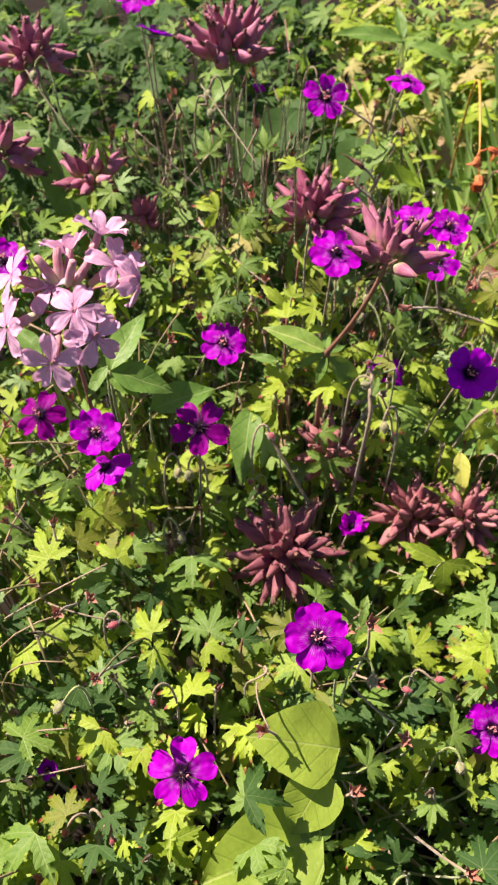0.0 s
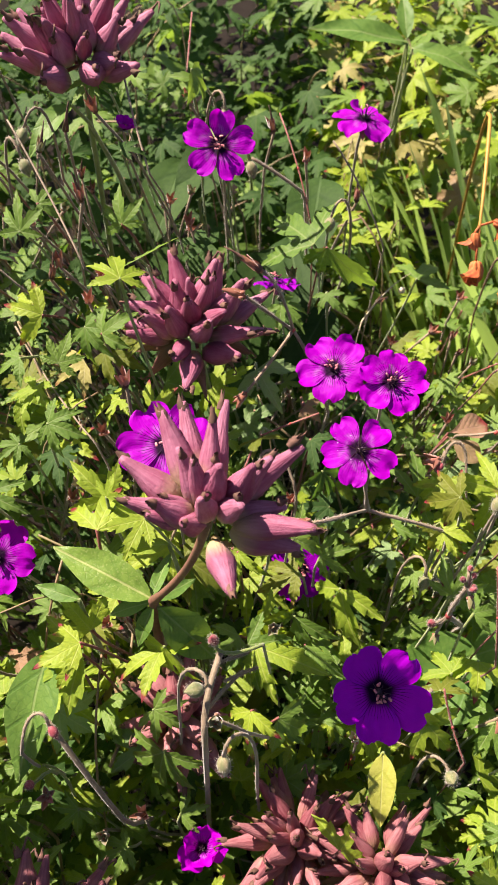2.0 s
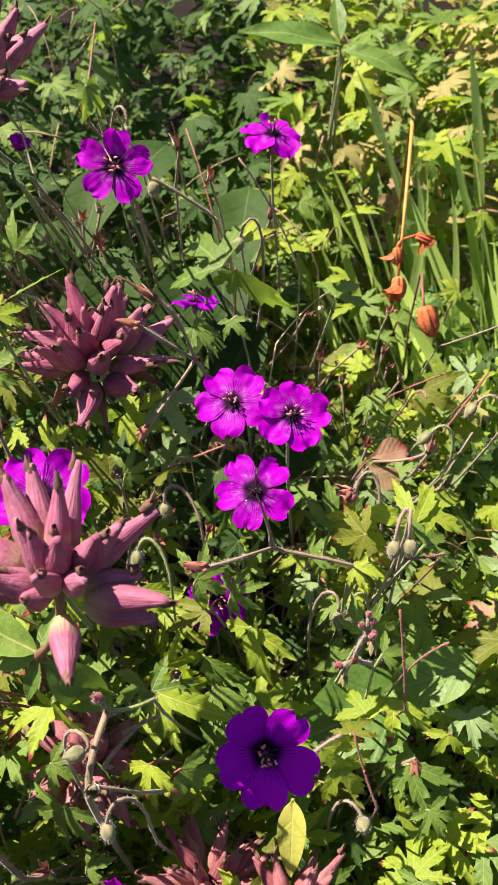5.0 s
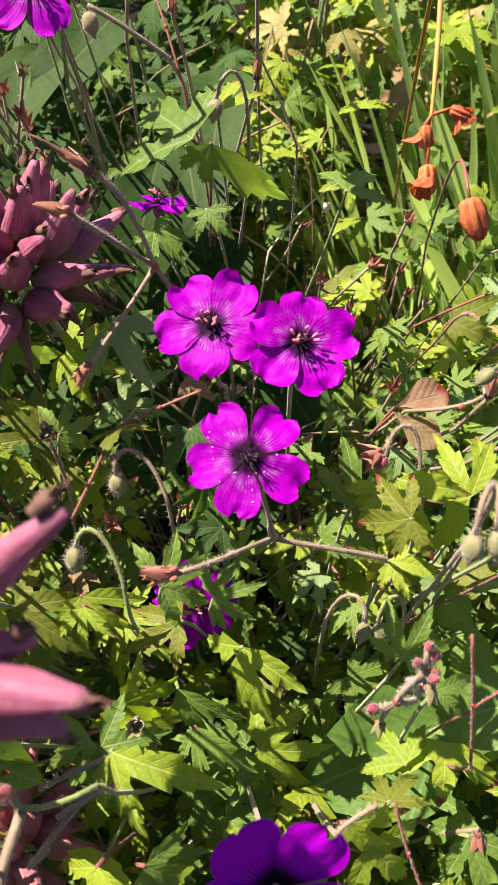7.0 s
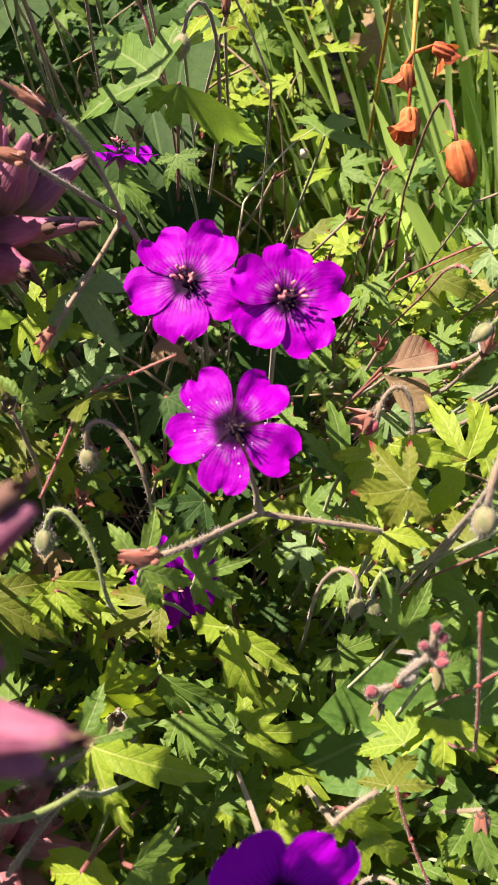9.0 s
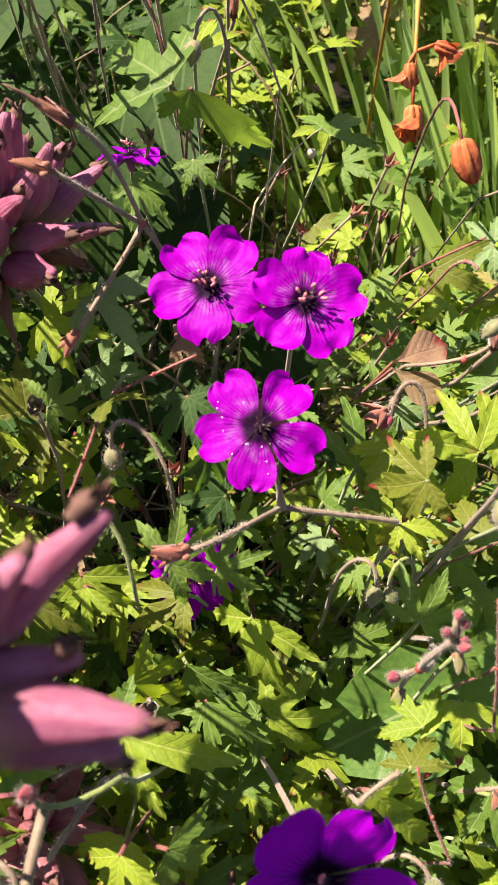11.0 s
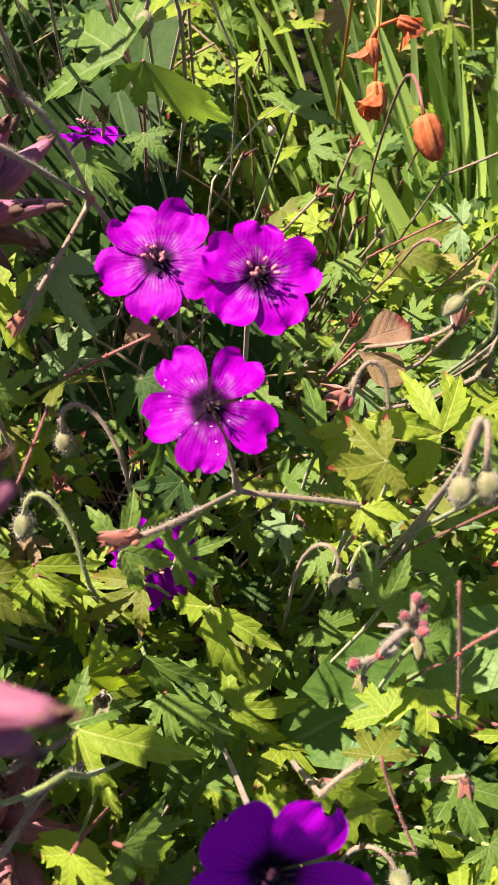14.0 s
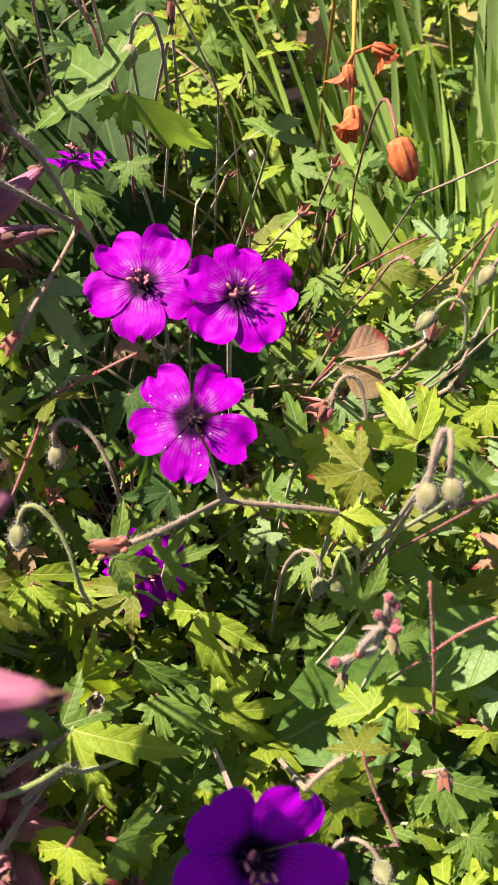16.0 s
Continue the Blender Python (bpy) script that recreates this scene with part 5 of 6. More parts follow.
def dry_thread():
    """A dead grass stem that arches over the shade, and a pale seed caught by it."""
    line = bez((0.1738, 0.6767, 0.655), (0.1657, 0.6692, 0.655), (0.1544, 0.6515, 0.655), (0.1456, 0.6302, 0.655), 10)
    ob = thing("dry_grass_stem", line[0], "thin arched straw-coloured dead grass stem", "stem")
    inv = ob.matrix_basis.inverted()
    line += bez(line[-1], line[-1] + Vector((-0.01, -0.004, -0.03)), line[-1] + Vector((0, 0.03, -0.3)), (line[-1].x, line[-1].y + 0.06, -0.01), 6)[1:]
    part("stem", moved(tube(line, [0.00018] * 4 + [0.0004] * (len(line) - 4), 5), inv), WITHERED, ob)
    part("seed", moved(turned([(0, 0.0006), (0.0012, 0.0019), (0.003, 0.0019), (0.0045, 0.0007)], 9), inv @ Matrix.Translation((0.1684, 0.6654, 0.65)) @ pose(0, 0, 0, 30, 0, 10)), WITHERED, ob, "pale oval seed")


dry_thread()

SPENT = [calyx((0.40 + 0.1 * k, 0.10, 0.60), (0.1, -0.2, 0.9), None, kind, spread, beak, 0.95, 40, 300 + k, label)
         for k, (kind, spread, beak, label) in enumerate((("red", 22, True, "reddish spent geranium calyx with a beak"), ("green", 62, False, "open tan geranium calyx with parted sepals"), ("red", 45, False, "rusty open geranium calyx among leaves")))]


# ---- sword leaves and their dry seed stalk ----
def sword_clump(at, count, lean, seed, tall=0.62, wide=0.0075):
    r = random.Random(seed)
    ob = thing("sword_leaf_clump", at, "clump of upright light green sword-shaped leaves", "plant", "sword-leaved plants")
    for k in range(count):
        h = tall * r.uniform(0.8, 1.08)
        foot = Vector((r.uniform(-0.05, 0.05), r.uniform(-0.05, 0.05), -0.01))
        top = foot + Vector((lean * h + r.gauss(0, 0.06), r.gauss(-0.03, 0.07), h))
        line = bez(foot, foot + Vector((0, 0, h * 0.55)), top - Vector((lean * h * 0.6, 0, h * 0.18)), top, 12)
        face = Vector((r.gauss(-0.65, 0.2), r.gauss(-0.15, 0.2), 0.6)).normalized()
        pts, faces, uvs = [], [], []
        for j, p in enumerate(line):
            s = j / 12
            w = wide * r.uniform(0.97, 1.03) * (1 - s**4) ** 0.7 * (0.85 + 0.15 * math.sin(3 * s))
            way = (line[min(j + 1, 12)] - line[max(j - 1, 0)]).normalized()
            side = way.cross(face).normalized()
            for c in (-1, -0.5, 0, 0.5, 1):
                pts.append(p + side * w * c - face * (0.3 * w * (1 - abs(c))))
                uvs.append((s, c * 0.08))
        for j in range(12):
            for i in range(4):
                q = j * 5 + i
                faces.append((q, q + 1, q + 6, q + 5))
        part("blade", (pts, faces, uvs), SWORD, ob)
    return ob


for k, (x, y, lean, n, tall) in enumerate(((0.33, 0.86, -0.15, 12, 0.60), (0.40, 0.88, -0.14, 13, 0.62), (0.33, 0.98, -0.18, 14, 0.62), (0.38, 1.00, -0.10, 16, 0.64), (0.48, 0.94, -0.10, 14, 0.64), (0.35, 0.79, -0.18, 7, 0.55), (0.44, 0.81, -0.12, 12, 0.6), (0.40, 0.77, -0.06, 11, 0.57), (0.36, 0.83, -0.02, 12, 0.6), (0.28, 0.95, -0.10, 10, 0.59), (0.30, 0.88, -0.06, 8, 0.57))):
    sword_clump((x, y, 0), n, lean, 500 + k, tall, 0.0092)


def capsule(at, way, size, seed):
    at, way = Vector(at), Vector(way).normalized()
    m = Matrix.Translation(at) @ way.to_track_quat("Z", "Y").to_matrix().to_4x4() @ Matrix.Scale(size, 4)
    r = random.Random(seed)
    pts, faces, uvs = turned([(0.0, 0.10), (0.05, 0.27), (0.14, 0.34), (0.3, 0.38), (0.45, 0.40), (0.6, 0.39), (0.74, 0.35), (0.86, 0.28), (0.95, 0.20), (1.0, 0.12)], 36, 0.06, 0.2, seed)
    lobes = []
    for q, (s, v) in zip(pts, uvs):
        k = 0.74 + 0.3 * abs(math.cos(v * math.pi * 6)) * (0.6 + 0.4 * abs(math.cos(v * math.pi * 3))) + 0.035 * math.sin(s * 26 + 5 * v) + r.uniform(-0.05, 0.05)
        k *= 0.86
        lobes.append((q[0] * k, q[1] * k, q[2] + r.uniform(-0.02, 0.02)))
    return m, (lobes, faces, uvs)


def seed_stalk():
    line = bez((0.213, 0.702, 0.655), (0.214, 0.712, 0.668), (0.216, 0.74, 0.69), (0.219, 0.777, 0.702), 8)
    line += bez(line[-1], (0.221, 0.81, 0.71), (0.25, 0.98, 0.5), (0.27, 1.0, -0.01), 9)[1:]
    ob = thing("dry_seed_stalk", line[0], "arching yellow-orange dry stalk with split orange seed capsules", "seed stalk")
    inv = ob.matrix_basis.inverted()
    part("stalk", moved(tube(line, [0.0009] * 4 + [0.0012] * (len(line) - 4), 7), inv), STRAW, ob, "yellow stalk")
    for at, way, size, seed in (((0.213, 0.697, 0.652), (0.1, -0.55, -0.8), 0.0125, 1), ((0.211, 0.708, 0.664), (0.1, -0.5, -0.7), 0.009, 2), ((0.222, 0.715, 0.668), (0.8, -0.3, -0.2), 0.010, 3)):
        m, shape = capsule(at, way, size, seed)
        cap = part("capsule", moved(shape, inv @ m), CAPSULE, ob, "split papery orange capsule")
        for k in range(3 if size < 0.012 else 4):
            hm = inv @ m @ Matrix.Rotation(k * 1.7 + seed, 4, "Z") @ Matrix.Translation((0, 0.12, 0.15)) @ Matrix.Rotation(radians(48 + 13 * k), 4, "X")
            part("husk", moved(blade(0.42, 8, 0.5, 0.5 - 0.4 * k, 0.55, 0.5, k + seed), hm), CAPSULE, cap, "curled dry husk")
        part("stalklet", moved(tube([at, Vector(at).lerp(line[2], 0.5), line[2]], 0.0008, 5), inv), CAPSULE, ob)
    CLEAR.append((Vector((0.214, 0.697, 0.647)), 0.022))


seed_stalk()


def hung_capsule():
    at = Vector((0.222, 0.653, 0.666))
    m, shape = capsule(at, (0.3, -0.55, -0.75), 0.0165, 8)
    ob = thing("dry_seed_capsule", at, "ribbed rust-orange dry seed capsule on a thin straw stalk", "seed capsule")
    part("husk", moved(shape, ob.matrix_basis.inverted() @ m), CAPSULE, ob)
    line = bez(at, at + Vector((-0.004, 0.012, 0.012)), (0.23, 0.72, 0.66), (0.24, 0.78, 0.55), 8) + [Vector((0.26, 0.80, 0.25)), Vector((0.265, 0.80, -0.01))]
    part("stalk", moved(tube(line, 0.0007, 6), ob.matrix_basis.inverted()), STEM_RED, ob)
    CLEAR.append((at, 0.02))


hung_capsule()

# ---- geranium leaves ----
SHAPES = {n: [lobed(fan(n, s), s) for s in seeds] for n, seeds in ((3, range(6)), (5, range(20, 28)))}
SPARE = {n: [lobed(fan(n, s), s, across=(-1, 0, 1)) for s in seeds] for n, seeds in ((3, range(5)), (5, range(20, 25)))}
BLADES = {(n, k, tone): mesh("blade", shape, mat) for n, shapes in SHAPES.items() for k, shape in enumerate(shapes) for tone, mat in LEAF.items()}
WORDS = {"lime": "sunlit yellow-green lobed geranium leaf", "green": "mid-green toothed geranium leaf", "dark": "geranium leaf with shade painted in as dark green", "olive": "olive geranium leaf with reddened tips",
         "pale": "pale bluish-green lobed geranium leaf", "red": "rusty pink withering geranium leaf", "straw": "straw-yellow fading geranium leaf"}


def leaf(base, tip, lobes, tone, normal=None, grow=1.0):
    base, tip = Vector(base), Vector(tip)
    r = random.Random(int((base.x + 2) * 9973 + (base.y + 2) * 7001 + tip.z * 501))
    size = (tip - base).length * (1.12 if lobes == 3 else 0.95)
    n = Vector(normal) if normal else Vector((r.gauss(-0.12, 0.28), r.gauss(-0.42, 0.25), 0.85))
    m = along(base, tip - base, n, size * grow)
    ob = thing("geranium_leaf", m, WORDS[tone], "leaf", "geranium leaves")
    part("blade", BLADES[lobes, r.randrange(len(SHAPES[lobes])), tone], parent=ob)
    line = to_ground(base, -(tip - base).normalized() * 0.012 + Vector((0, 0, -0.012)), r)
    part("stalk", moved(tube(line, [0.0007] * 4 + [0.001] * 6, 5), m.inverted()), STEM_RED if r.random() < 0.35 else STEM_GREEN, ob)
    CLEAR.append((base.lerp(tip, 0.55), 0.45 * size))
    return ob


def palm(base, tips, tone, normal=None, grow=1.0):
    """A geranium leaf whose lobes reach from its stalk to the given tips."""
    base, tips = Vector(base), [Vector(t) for t in tips]
    r = random.Random(int((base.x + 2) * 9973 + (base.y + 2) * 7001 + tips[0].z * 501))
    n = Vector(normal) if normal else Vector((r.gauss(-0.2, 0.15), r.gauss(-0.42, 0.15), 0.85))
    mean = sum(((t - base).normalized() for t in tips), Vector())
    m = along(base, mean if mean.length > 0.5 else tips[0] - base, n)
    inv = m.inverted()
    lobes = []
    for t in sorted(tips, key=lambda t: -(t - base).length):
        q = inv @ t
        deg = math.degrees(math.atan2(q.x, q.y))
        if all(abs(deg - e) > 28 for e, _ in lobes):
            lobes.append((deg, (t - base).length * 1.1 * grow))
    lobes.sort()
    if len(lobes) == 2 and lobes[1][0] - lobes[0][0] > 80:
        lobes.append((sum(e for e, _ in lobes) / 2, 0.95 * max(q for _, q in lobes)))
    elif len(lobes) < 3:
        lobes += [(lobes[0][0] - 52, 0.7 * lobes[0][1]), (lobes[-1][0] + 52, 0.7 * lobes[-1][1])]
    top = max(q for _, q in lobes)
    m = m @ Matrix.Scale(top, 4)
    ob = thing("geranium_leaf", m, WORDS[tone], "leaf", "geranium leaves")
    part("blade", lobed([(e, q / top) for e, q in lobes], r.randrange(1000)), LEAF[tone], ob)
    line = to_ground(base, -mean.normalized() * 0.012 + Vector((0, 0, -0.012)), r)
    part("stalk", moved(tube(line, [0.0007] * 4 + [0.001] * 6, 5), m.inverted()), STEM_RED if r.random() < 0.35 else STEM_GREEN, ob)
    CLEAR.append((base + mean * 0.2 * top, 0.7 * top))
    return ob


leaf((0.186, 0.512, 0.630), (0.201, 0.506, 0.634), 5, "lime")
leaf((0.186, 0.513, 0.629), (0.180, 0.512, 0.613), 3, "olive")
leaf((0.187, 0.507, 0.661), (0.170, 0.511, 0.650), 5, "olive")
leaf((0.096, 0.464, 0.604), (0.085, 0.454, 0.602), 3, "green")
palm((0.097, 0.556, 0.637), ((0.082, 0.556, 0.642), (0.11, 0.546, 0.637)), "olive")
leaf((0.093, 0.583, 0.658), (0.106, 0.566, 0.654), 3, "pale")
palm((0.207, 0.473, 0.584), ((0.187, 0.465, 0.584), (0.206, 0.456, 0.581), (0.225, 0.462, 0.588)), "lime")
palm((0.186, 0.45, 0.596), ((0.183, 0.462, 0.592), (0.196, 0.462, 0.591)), "olive")
leaf((0.174, 0.445, 0.592), (0.188, 0.436, 0.578), 3, "lime")
palm((0.213, 0.446, 0.578), ((0.205, 0.433, 0.571), (0.221, 0.428, 0.568), (0.232, 0.441, 0.576)), "green")
leaf((0.222, 0.430, 0.569), (0.231, 0.418, 0.562), 5, "green")
leaf((0.177, 0.673, 0.654), (0.190, 0.692, 0.656), 3, "green")
leaf((0.205, 0.484, 0.687), (0.216, 0.496, 0.682), 3, "green")
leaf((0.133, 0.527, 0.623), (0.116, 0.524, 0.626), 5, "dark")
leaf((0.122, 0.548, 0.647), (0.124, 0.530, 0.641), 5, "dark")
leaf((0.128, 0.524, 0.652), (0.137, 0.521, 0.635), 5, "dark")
leaf((0.160, 0.565, 0.506), (0.175, 0.573, 0.521), 5, "green")
leaf((0.190, 0.486, 0.617), (0.199, 0.494, 0.632), 5, "green")
leaf((0.197, 0.473, 0.624), (0.207, 0.477, 0.625), 3, "green")
leaf((0.230, 0.457, 0.586), (0.224, 0.448, 0.580), 3, "lime")
leaf((0.169, 0.544, 0.591), (0.177, 0.548, 0.603), 3, "green")
leaf((0.138, 0.528, 0.604), (0.151, 0.528, 0.613), 5, "green")
leaf((0.041, 0.539, 0.741), (0.036, 0.558, 0.745), 5, "lime")
leaf((-0.020, 0.599, 0.720), (-0.021, 0.610, 0.736), 5, "green")
leaf((0.023, 0.622, 0.712), (0.018, 0.631, 0.728), 5, "green")
leaf((0.028, 0.448, 0.605), (0.002, 0.439, 0.600), 3, "lime")
palm((0.068, 0.438, 0.636), ((0.065, 0.427, 0.61), (0.079, 0.45, 0.629), (0.049, 0.437, 0.622)), "lime")
leaf((0.100, 0.461, 0.602), (0.123, 0.450, 0.598), 5, "green")
leaf((0.020, 0.428, 0.589), (0.035, 0.425, 0.569), 5, "pale")
palm((0.036, 0.474, 0.662), ((0.04, 0.496, 0.665), (0.021, 0.486, 0.669), (0.054, 0.492, 0.66)), "lime")
leaf((0.036, 0.495, 0.657), (0.022, 0.499, 0.670), 3, "lime")
leaf((-0.018, 0.561, 0.675), (-0.030, 0.554, 0.673), 3, "green")
leaf((0.003, 0.554, 0.680), (0.009, 0.566, 0.690), 5, "green")
leaf((0.026, 0.553, 0.700), (0.036, 0.556, 0.710), 3, "green")
leaf((-0.014, 0.589, 0.679), (-0.032, 0.588, 0.685), 3, "lime")
leaf((0.047, 0.544, 0.663), (0.057, 0.548, 0.674), 3, "lime")
leaf((-0.005, 0.510, 0.671), (-0.013, 0.500, 0.671), 5, "green")
leaf((0.187, 0.537, 0.634), (0.175, 0.525, 0.627), 5, "lime")
leaf((0.190, 0.541, 0.634), (0.198, 0.521, 0.623), 3, "lime")
leaf((0.194, 0.465, 0.585), (0.186, 0.479, 0.582), 3, "lime")
leaf((0.181, 0.441, 0.583), (0.195, 0.433, 0.571), 3, "lime")
leaf((0.015, 0.410, 0.574), (0.009, 0.401, 0.564), 3, "lime")
leaf((0.030, 0.400, 0.553), (0.019, 0.389, 0.546), 5, "green")
leaf((0.062, 0.430, 0.595), (0.077, 0.424, 0.590), 5, "green")
leaf((0.067, 0.419, 0.578), (0.063, 0.406, 0.551), 5, "green")
leaf((0.116, 0.430, 0.598), (0.130, 0.428, 0.589), 3, "green")
leaf((0.075, 0.405, 0.545), (0.087, 0.408, 0.548), 3, "green")
leaf((0.052, 0.391, 0.536), (0.039, 0.384, 0.539), 5, "green")
leaf((0.145, 0.387, 0.572), (0.154, 0.402, 0.568), 3, "lime")
leaf((0.055, 0.689, 0.754), (0.040, 0.686, 0.760), 3, "green")
leaf((0.051, 0.682, 0.763), (0.061, 0.684, 0.749), 3, "green")
leaf((0.006, 0.664, 0.763), (-0.004, 0.651, 0.760), 5, "green")
leaf((0.102, 0.637, 0.658), (0.117, 0.625, 0.654), 5, "green")
leaf((0.079, 0.548, 0.643), (0.092, 0.558, 0.642), 5, "green")
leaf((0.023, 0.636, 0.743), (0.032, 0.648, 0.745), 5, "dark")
palm((-0.025, 0.323, 0.591), ((-0.006, 0.316, 0.592), (-0.044, 0.317, 0.591)), "green")
palm((0.137, 0.335, 0.57), ((0.115, 0.352, 0.57), (0.158, 0.33, 0.568), (0.138, 0.316, 0.556)), "lime")
palm((0.146, 0.269, 0.562), ((0.13, 0.274, 0.565), (0.153, 0.257, 0.551)), "lime")
leaf((-0.013, 0.273, 0.585), (-0.005, 0.294, 0.590), 5, "green")
leaf((-0.014, 0.266, 0.583), (0.001, 0.256, 0.581), 3, "lime")
palm((-0.069, 0.314, 0.601), ((-0.084, 0.32, 0.606), (-0.057, 0.311, 0.596)), "lime")
leaf((-0.046, 0.272, 0.585), (-0.061, 0.290, 0.587), 5, "lime")
leaf((-0.045, 0.262, 0.582), (-0.032, 0.250, 0.579), 5, "lime")
palm((-0.072, 0.221, 0.568), ((-0.091, 0.23, 0.57), (-0.061, 0.207, 0.563)), "lime")
leaf((-0.048, 0.209, 0.567), (-0.041, 0.191, 0.558), 5, "lime")
palm((-0.032, 0.17, 0.542), ((-0.047, 0.163, 0.529), (-0.016, 0.173, 0.55)), "lime")
leaf((-0.095, 0.188, 0.542), (-0.108, 0.179, 0.533), 5, "green")
leaf((0.074, 0.198, 0.571), (0.091, 0.210, 0.566), 5, "green")
leaf((0.103, 0.217, 0.556), (0.118, 0.232, 0.554), 5, "lime")
leaf((0.115, 0.194, 0.535), (0.098, 0.185, 0.535), 5, "green")
leaf((0.136, 0.202, 0.532), (0.154, 0.212, 0.533), 5, "lime")
leaf((0.090, 0.373, 0.535), (0.106, 0.361, 0.532), 5, "lime")
leaf((0.034, 0.450, 0.623), (0.021, 0.456, 0.638), 3, "lime")
leaf((0.076, 0.449, 0.634), (0.073, 0.445, 0.617), 3, "lime")
leaf((0.026, 0.442, 0.608), (0.010, 0.443, 0.608), 3, "lime")
leaf((-0.105, 0.609, 0.725), (-0.097, 0.594, 0.710), 5, "green")
leaf((-0.093, 0.585, 0.696), (-0.110, 0.571, 0.685), 5, "green")
leaf((-0.089, 0.588, 0.699), (-0.080, 0.600, 0.712), 5, "pale")
leaf((-0.115, 0.551, 0.687), (-0.130, 0.568, 0.687), 5, "lime")
leaf((-0.031, 0.605, 0.676), (-0.018, 0.612, 0.682), 3, "lime")
leaf((-0.063, 0.633, 0.749), (-0.076, 0.629, 0.742), 3, "lime")
leaf((0.009, 0.582, 0.679), (0.022, 0.568, 0.673), 5, "green")
leaf((-0.012, 0.607, 0.730), (0.001, 0.612, 0.732), 5, "green")
palm((0.045, 0.557, 0.738), ((0.057, 0.574, 0.738), (0.033, 0.565, 0.729)), "green")
leaf((-0.052, 0.598, 0.689), (-0.064, 0.595, 0.695), 5, "green")
leaf((0.005, 0.522, 0.673), (0.022, 0.514, 0.674), 5, "green")
leaf((-0.014, 0.487, 0.664), (0.006, 0.479, 0.664), 5, "green")
leaf((0.103, 0.478, 0.593), (0.122, 0.478, 0.576), 5, "lime")
leaf((0.131, 0.512, 0.603), (0.148, 0.513, 0.613), 5, "green")
leaf((0.176, 0.537, 0.623), (0.197, 0.556, 0.625), 5, "green")
leaf((0.117, 0.496, 0.637), (0.135, 0.510, 0.637), 5, "green")
leaf((-0.101, 0.352, 0.630), (-0.108, 0.339, 0.619), 5, "green")
leaf((-0.062, 0.347, 0.630), (-0.046, 0.350, 0.616), 5, "green")
leaf((-0.053, 0.364, 0.632), (-0.040, 0.370, 0.621), 3, "lime")
leaf((-0.135, 0.358, 0.623), (-0.124, 0.365, 0.631), 5, "green")
leaf((-0.135, 0.323, 0.605), (-0.125, 0.315, 0.598), 5, "green")
leaf((0.051, 0.293, 0.590), (0.066, 0.305, 0.585), 5, "green")
leaf((0.105, 0.312, 0.549), (0.121, 0.312, 0.543), 5, "green")
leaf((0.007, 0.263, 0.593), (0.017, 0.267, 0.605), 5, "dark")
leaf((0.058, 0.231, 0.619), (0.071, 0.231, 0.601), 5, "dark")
leaf((-0.122, 0.256, 0.568), (-0.113, 0.264, 0.574), 5, "green")
leaf((0.046, 0.166, 0.546), (0.059, 0.175, 0.554), 5, "green")
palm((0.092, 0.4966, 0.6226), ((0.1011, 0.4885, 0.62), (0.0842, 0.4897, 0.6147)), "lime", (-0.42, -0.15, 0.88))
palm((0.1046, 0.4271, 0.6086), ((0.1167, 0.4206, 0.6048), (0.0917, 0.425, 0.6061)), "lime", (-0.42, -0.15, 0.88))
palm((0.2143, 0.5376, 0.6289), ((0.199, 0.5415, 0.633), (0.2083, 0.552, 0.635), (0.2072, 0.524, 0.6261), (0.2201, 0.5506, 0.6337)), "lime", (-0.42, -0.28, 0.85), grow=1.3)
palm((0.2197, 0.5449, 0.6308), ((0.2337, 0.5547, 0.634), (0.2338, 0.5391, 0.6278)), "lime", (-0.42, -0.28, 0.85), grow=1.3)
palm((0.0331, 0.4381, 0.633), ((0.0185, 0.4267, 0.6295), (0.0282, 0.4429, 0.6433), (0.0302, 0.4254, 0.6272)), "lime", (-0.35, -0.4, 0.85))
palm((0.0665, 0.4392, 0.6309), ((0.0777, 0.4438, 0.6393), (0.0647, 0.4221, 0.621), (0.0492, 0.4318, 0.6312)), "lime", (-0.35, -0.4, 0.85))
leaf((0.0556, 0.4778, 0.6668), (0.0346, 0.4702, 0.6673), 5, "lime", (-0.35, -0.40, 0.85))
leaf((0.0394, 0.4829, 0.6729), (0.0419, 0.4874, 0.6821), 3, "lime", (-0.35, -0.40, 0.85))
leaf((0.1790, 0.6140, 0.5847), (0.1694, 0.6032, 0.5801), 5, "green", (-0.42, -0.15, 0.88))
leaf((0.1950, 0.6150, 0.5867), (0.2080, 0.6068, 0.5855), 5, "green", (-0.42, -0.15, 0.88))
leaf((0.2032, 0.5903, 0.5881), (0.2088, 0.5757, 0.5819), 5, "pale", (-0.42, -0.15, 0.88))
leaf((0.1829, 0.5529, 0.5785), (0.1700, 0.5452, 0.5757), 5, "green", (-0.42, -0.15, 0.88))
leaf((0.1955, 0.5557, 0.5814), (0.2071, 0.5467, 0.5796), 3, "lime", (-0.42, -0.15, 0.88))
leaf((0.2015, 0.5400, 0.5830), (0.1967, 0.5273, 0.5773), 5, "green", (-0.42, -0.15, 0.88))
leaf((0.1692, 0.5367, 0.5782), (0.1568, 0.5277, 0.5746), 5, "pale", (-0.42, -0.15, 0.88))
leaf((0.1892, 0.5308, 0.5755), (0.2005, 0.5206, 0.5728), 5, "lime", (-0.42, -0.15, 0.88))
leaf((0.2154, 0.6018, 0.5911), (0.2280, 0.6046, 0.5977), 3, "green", (-0.42, -0.15, 0.88))
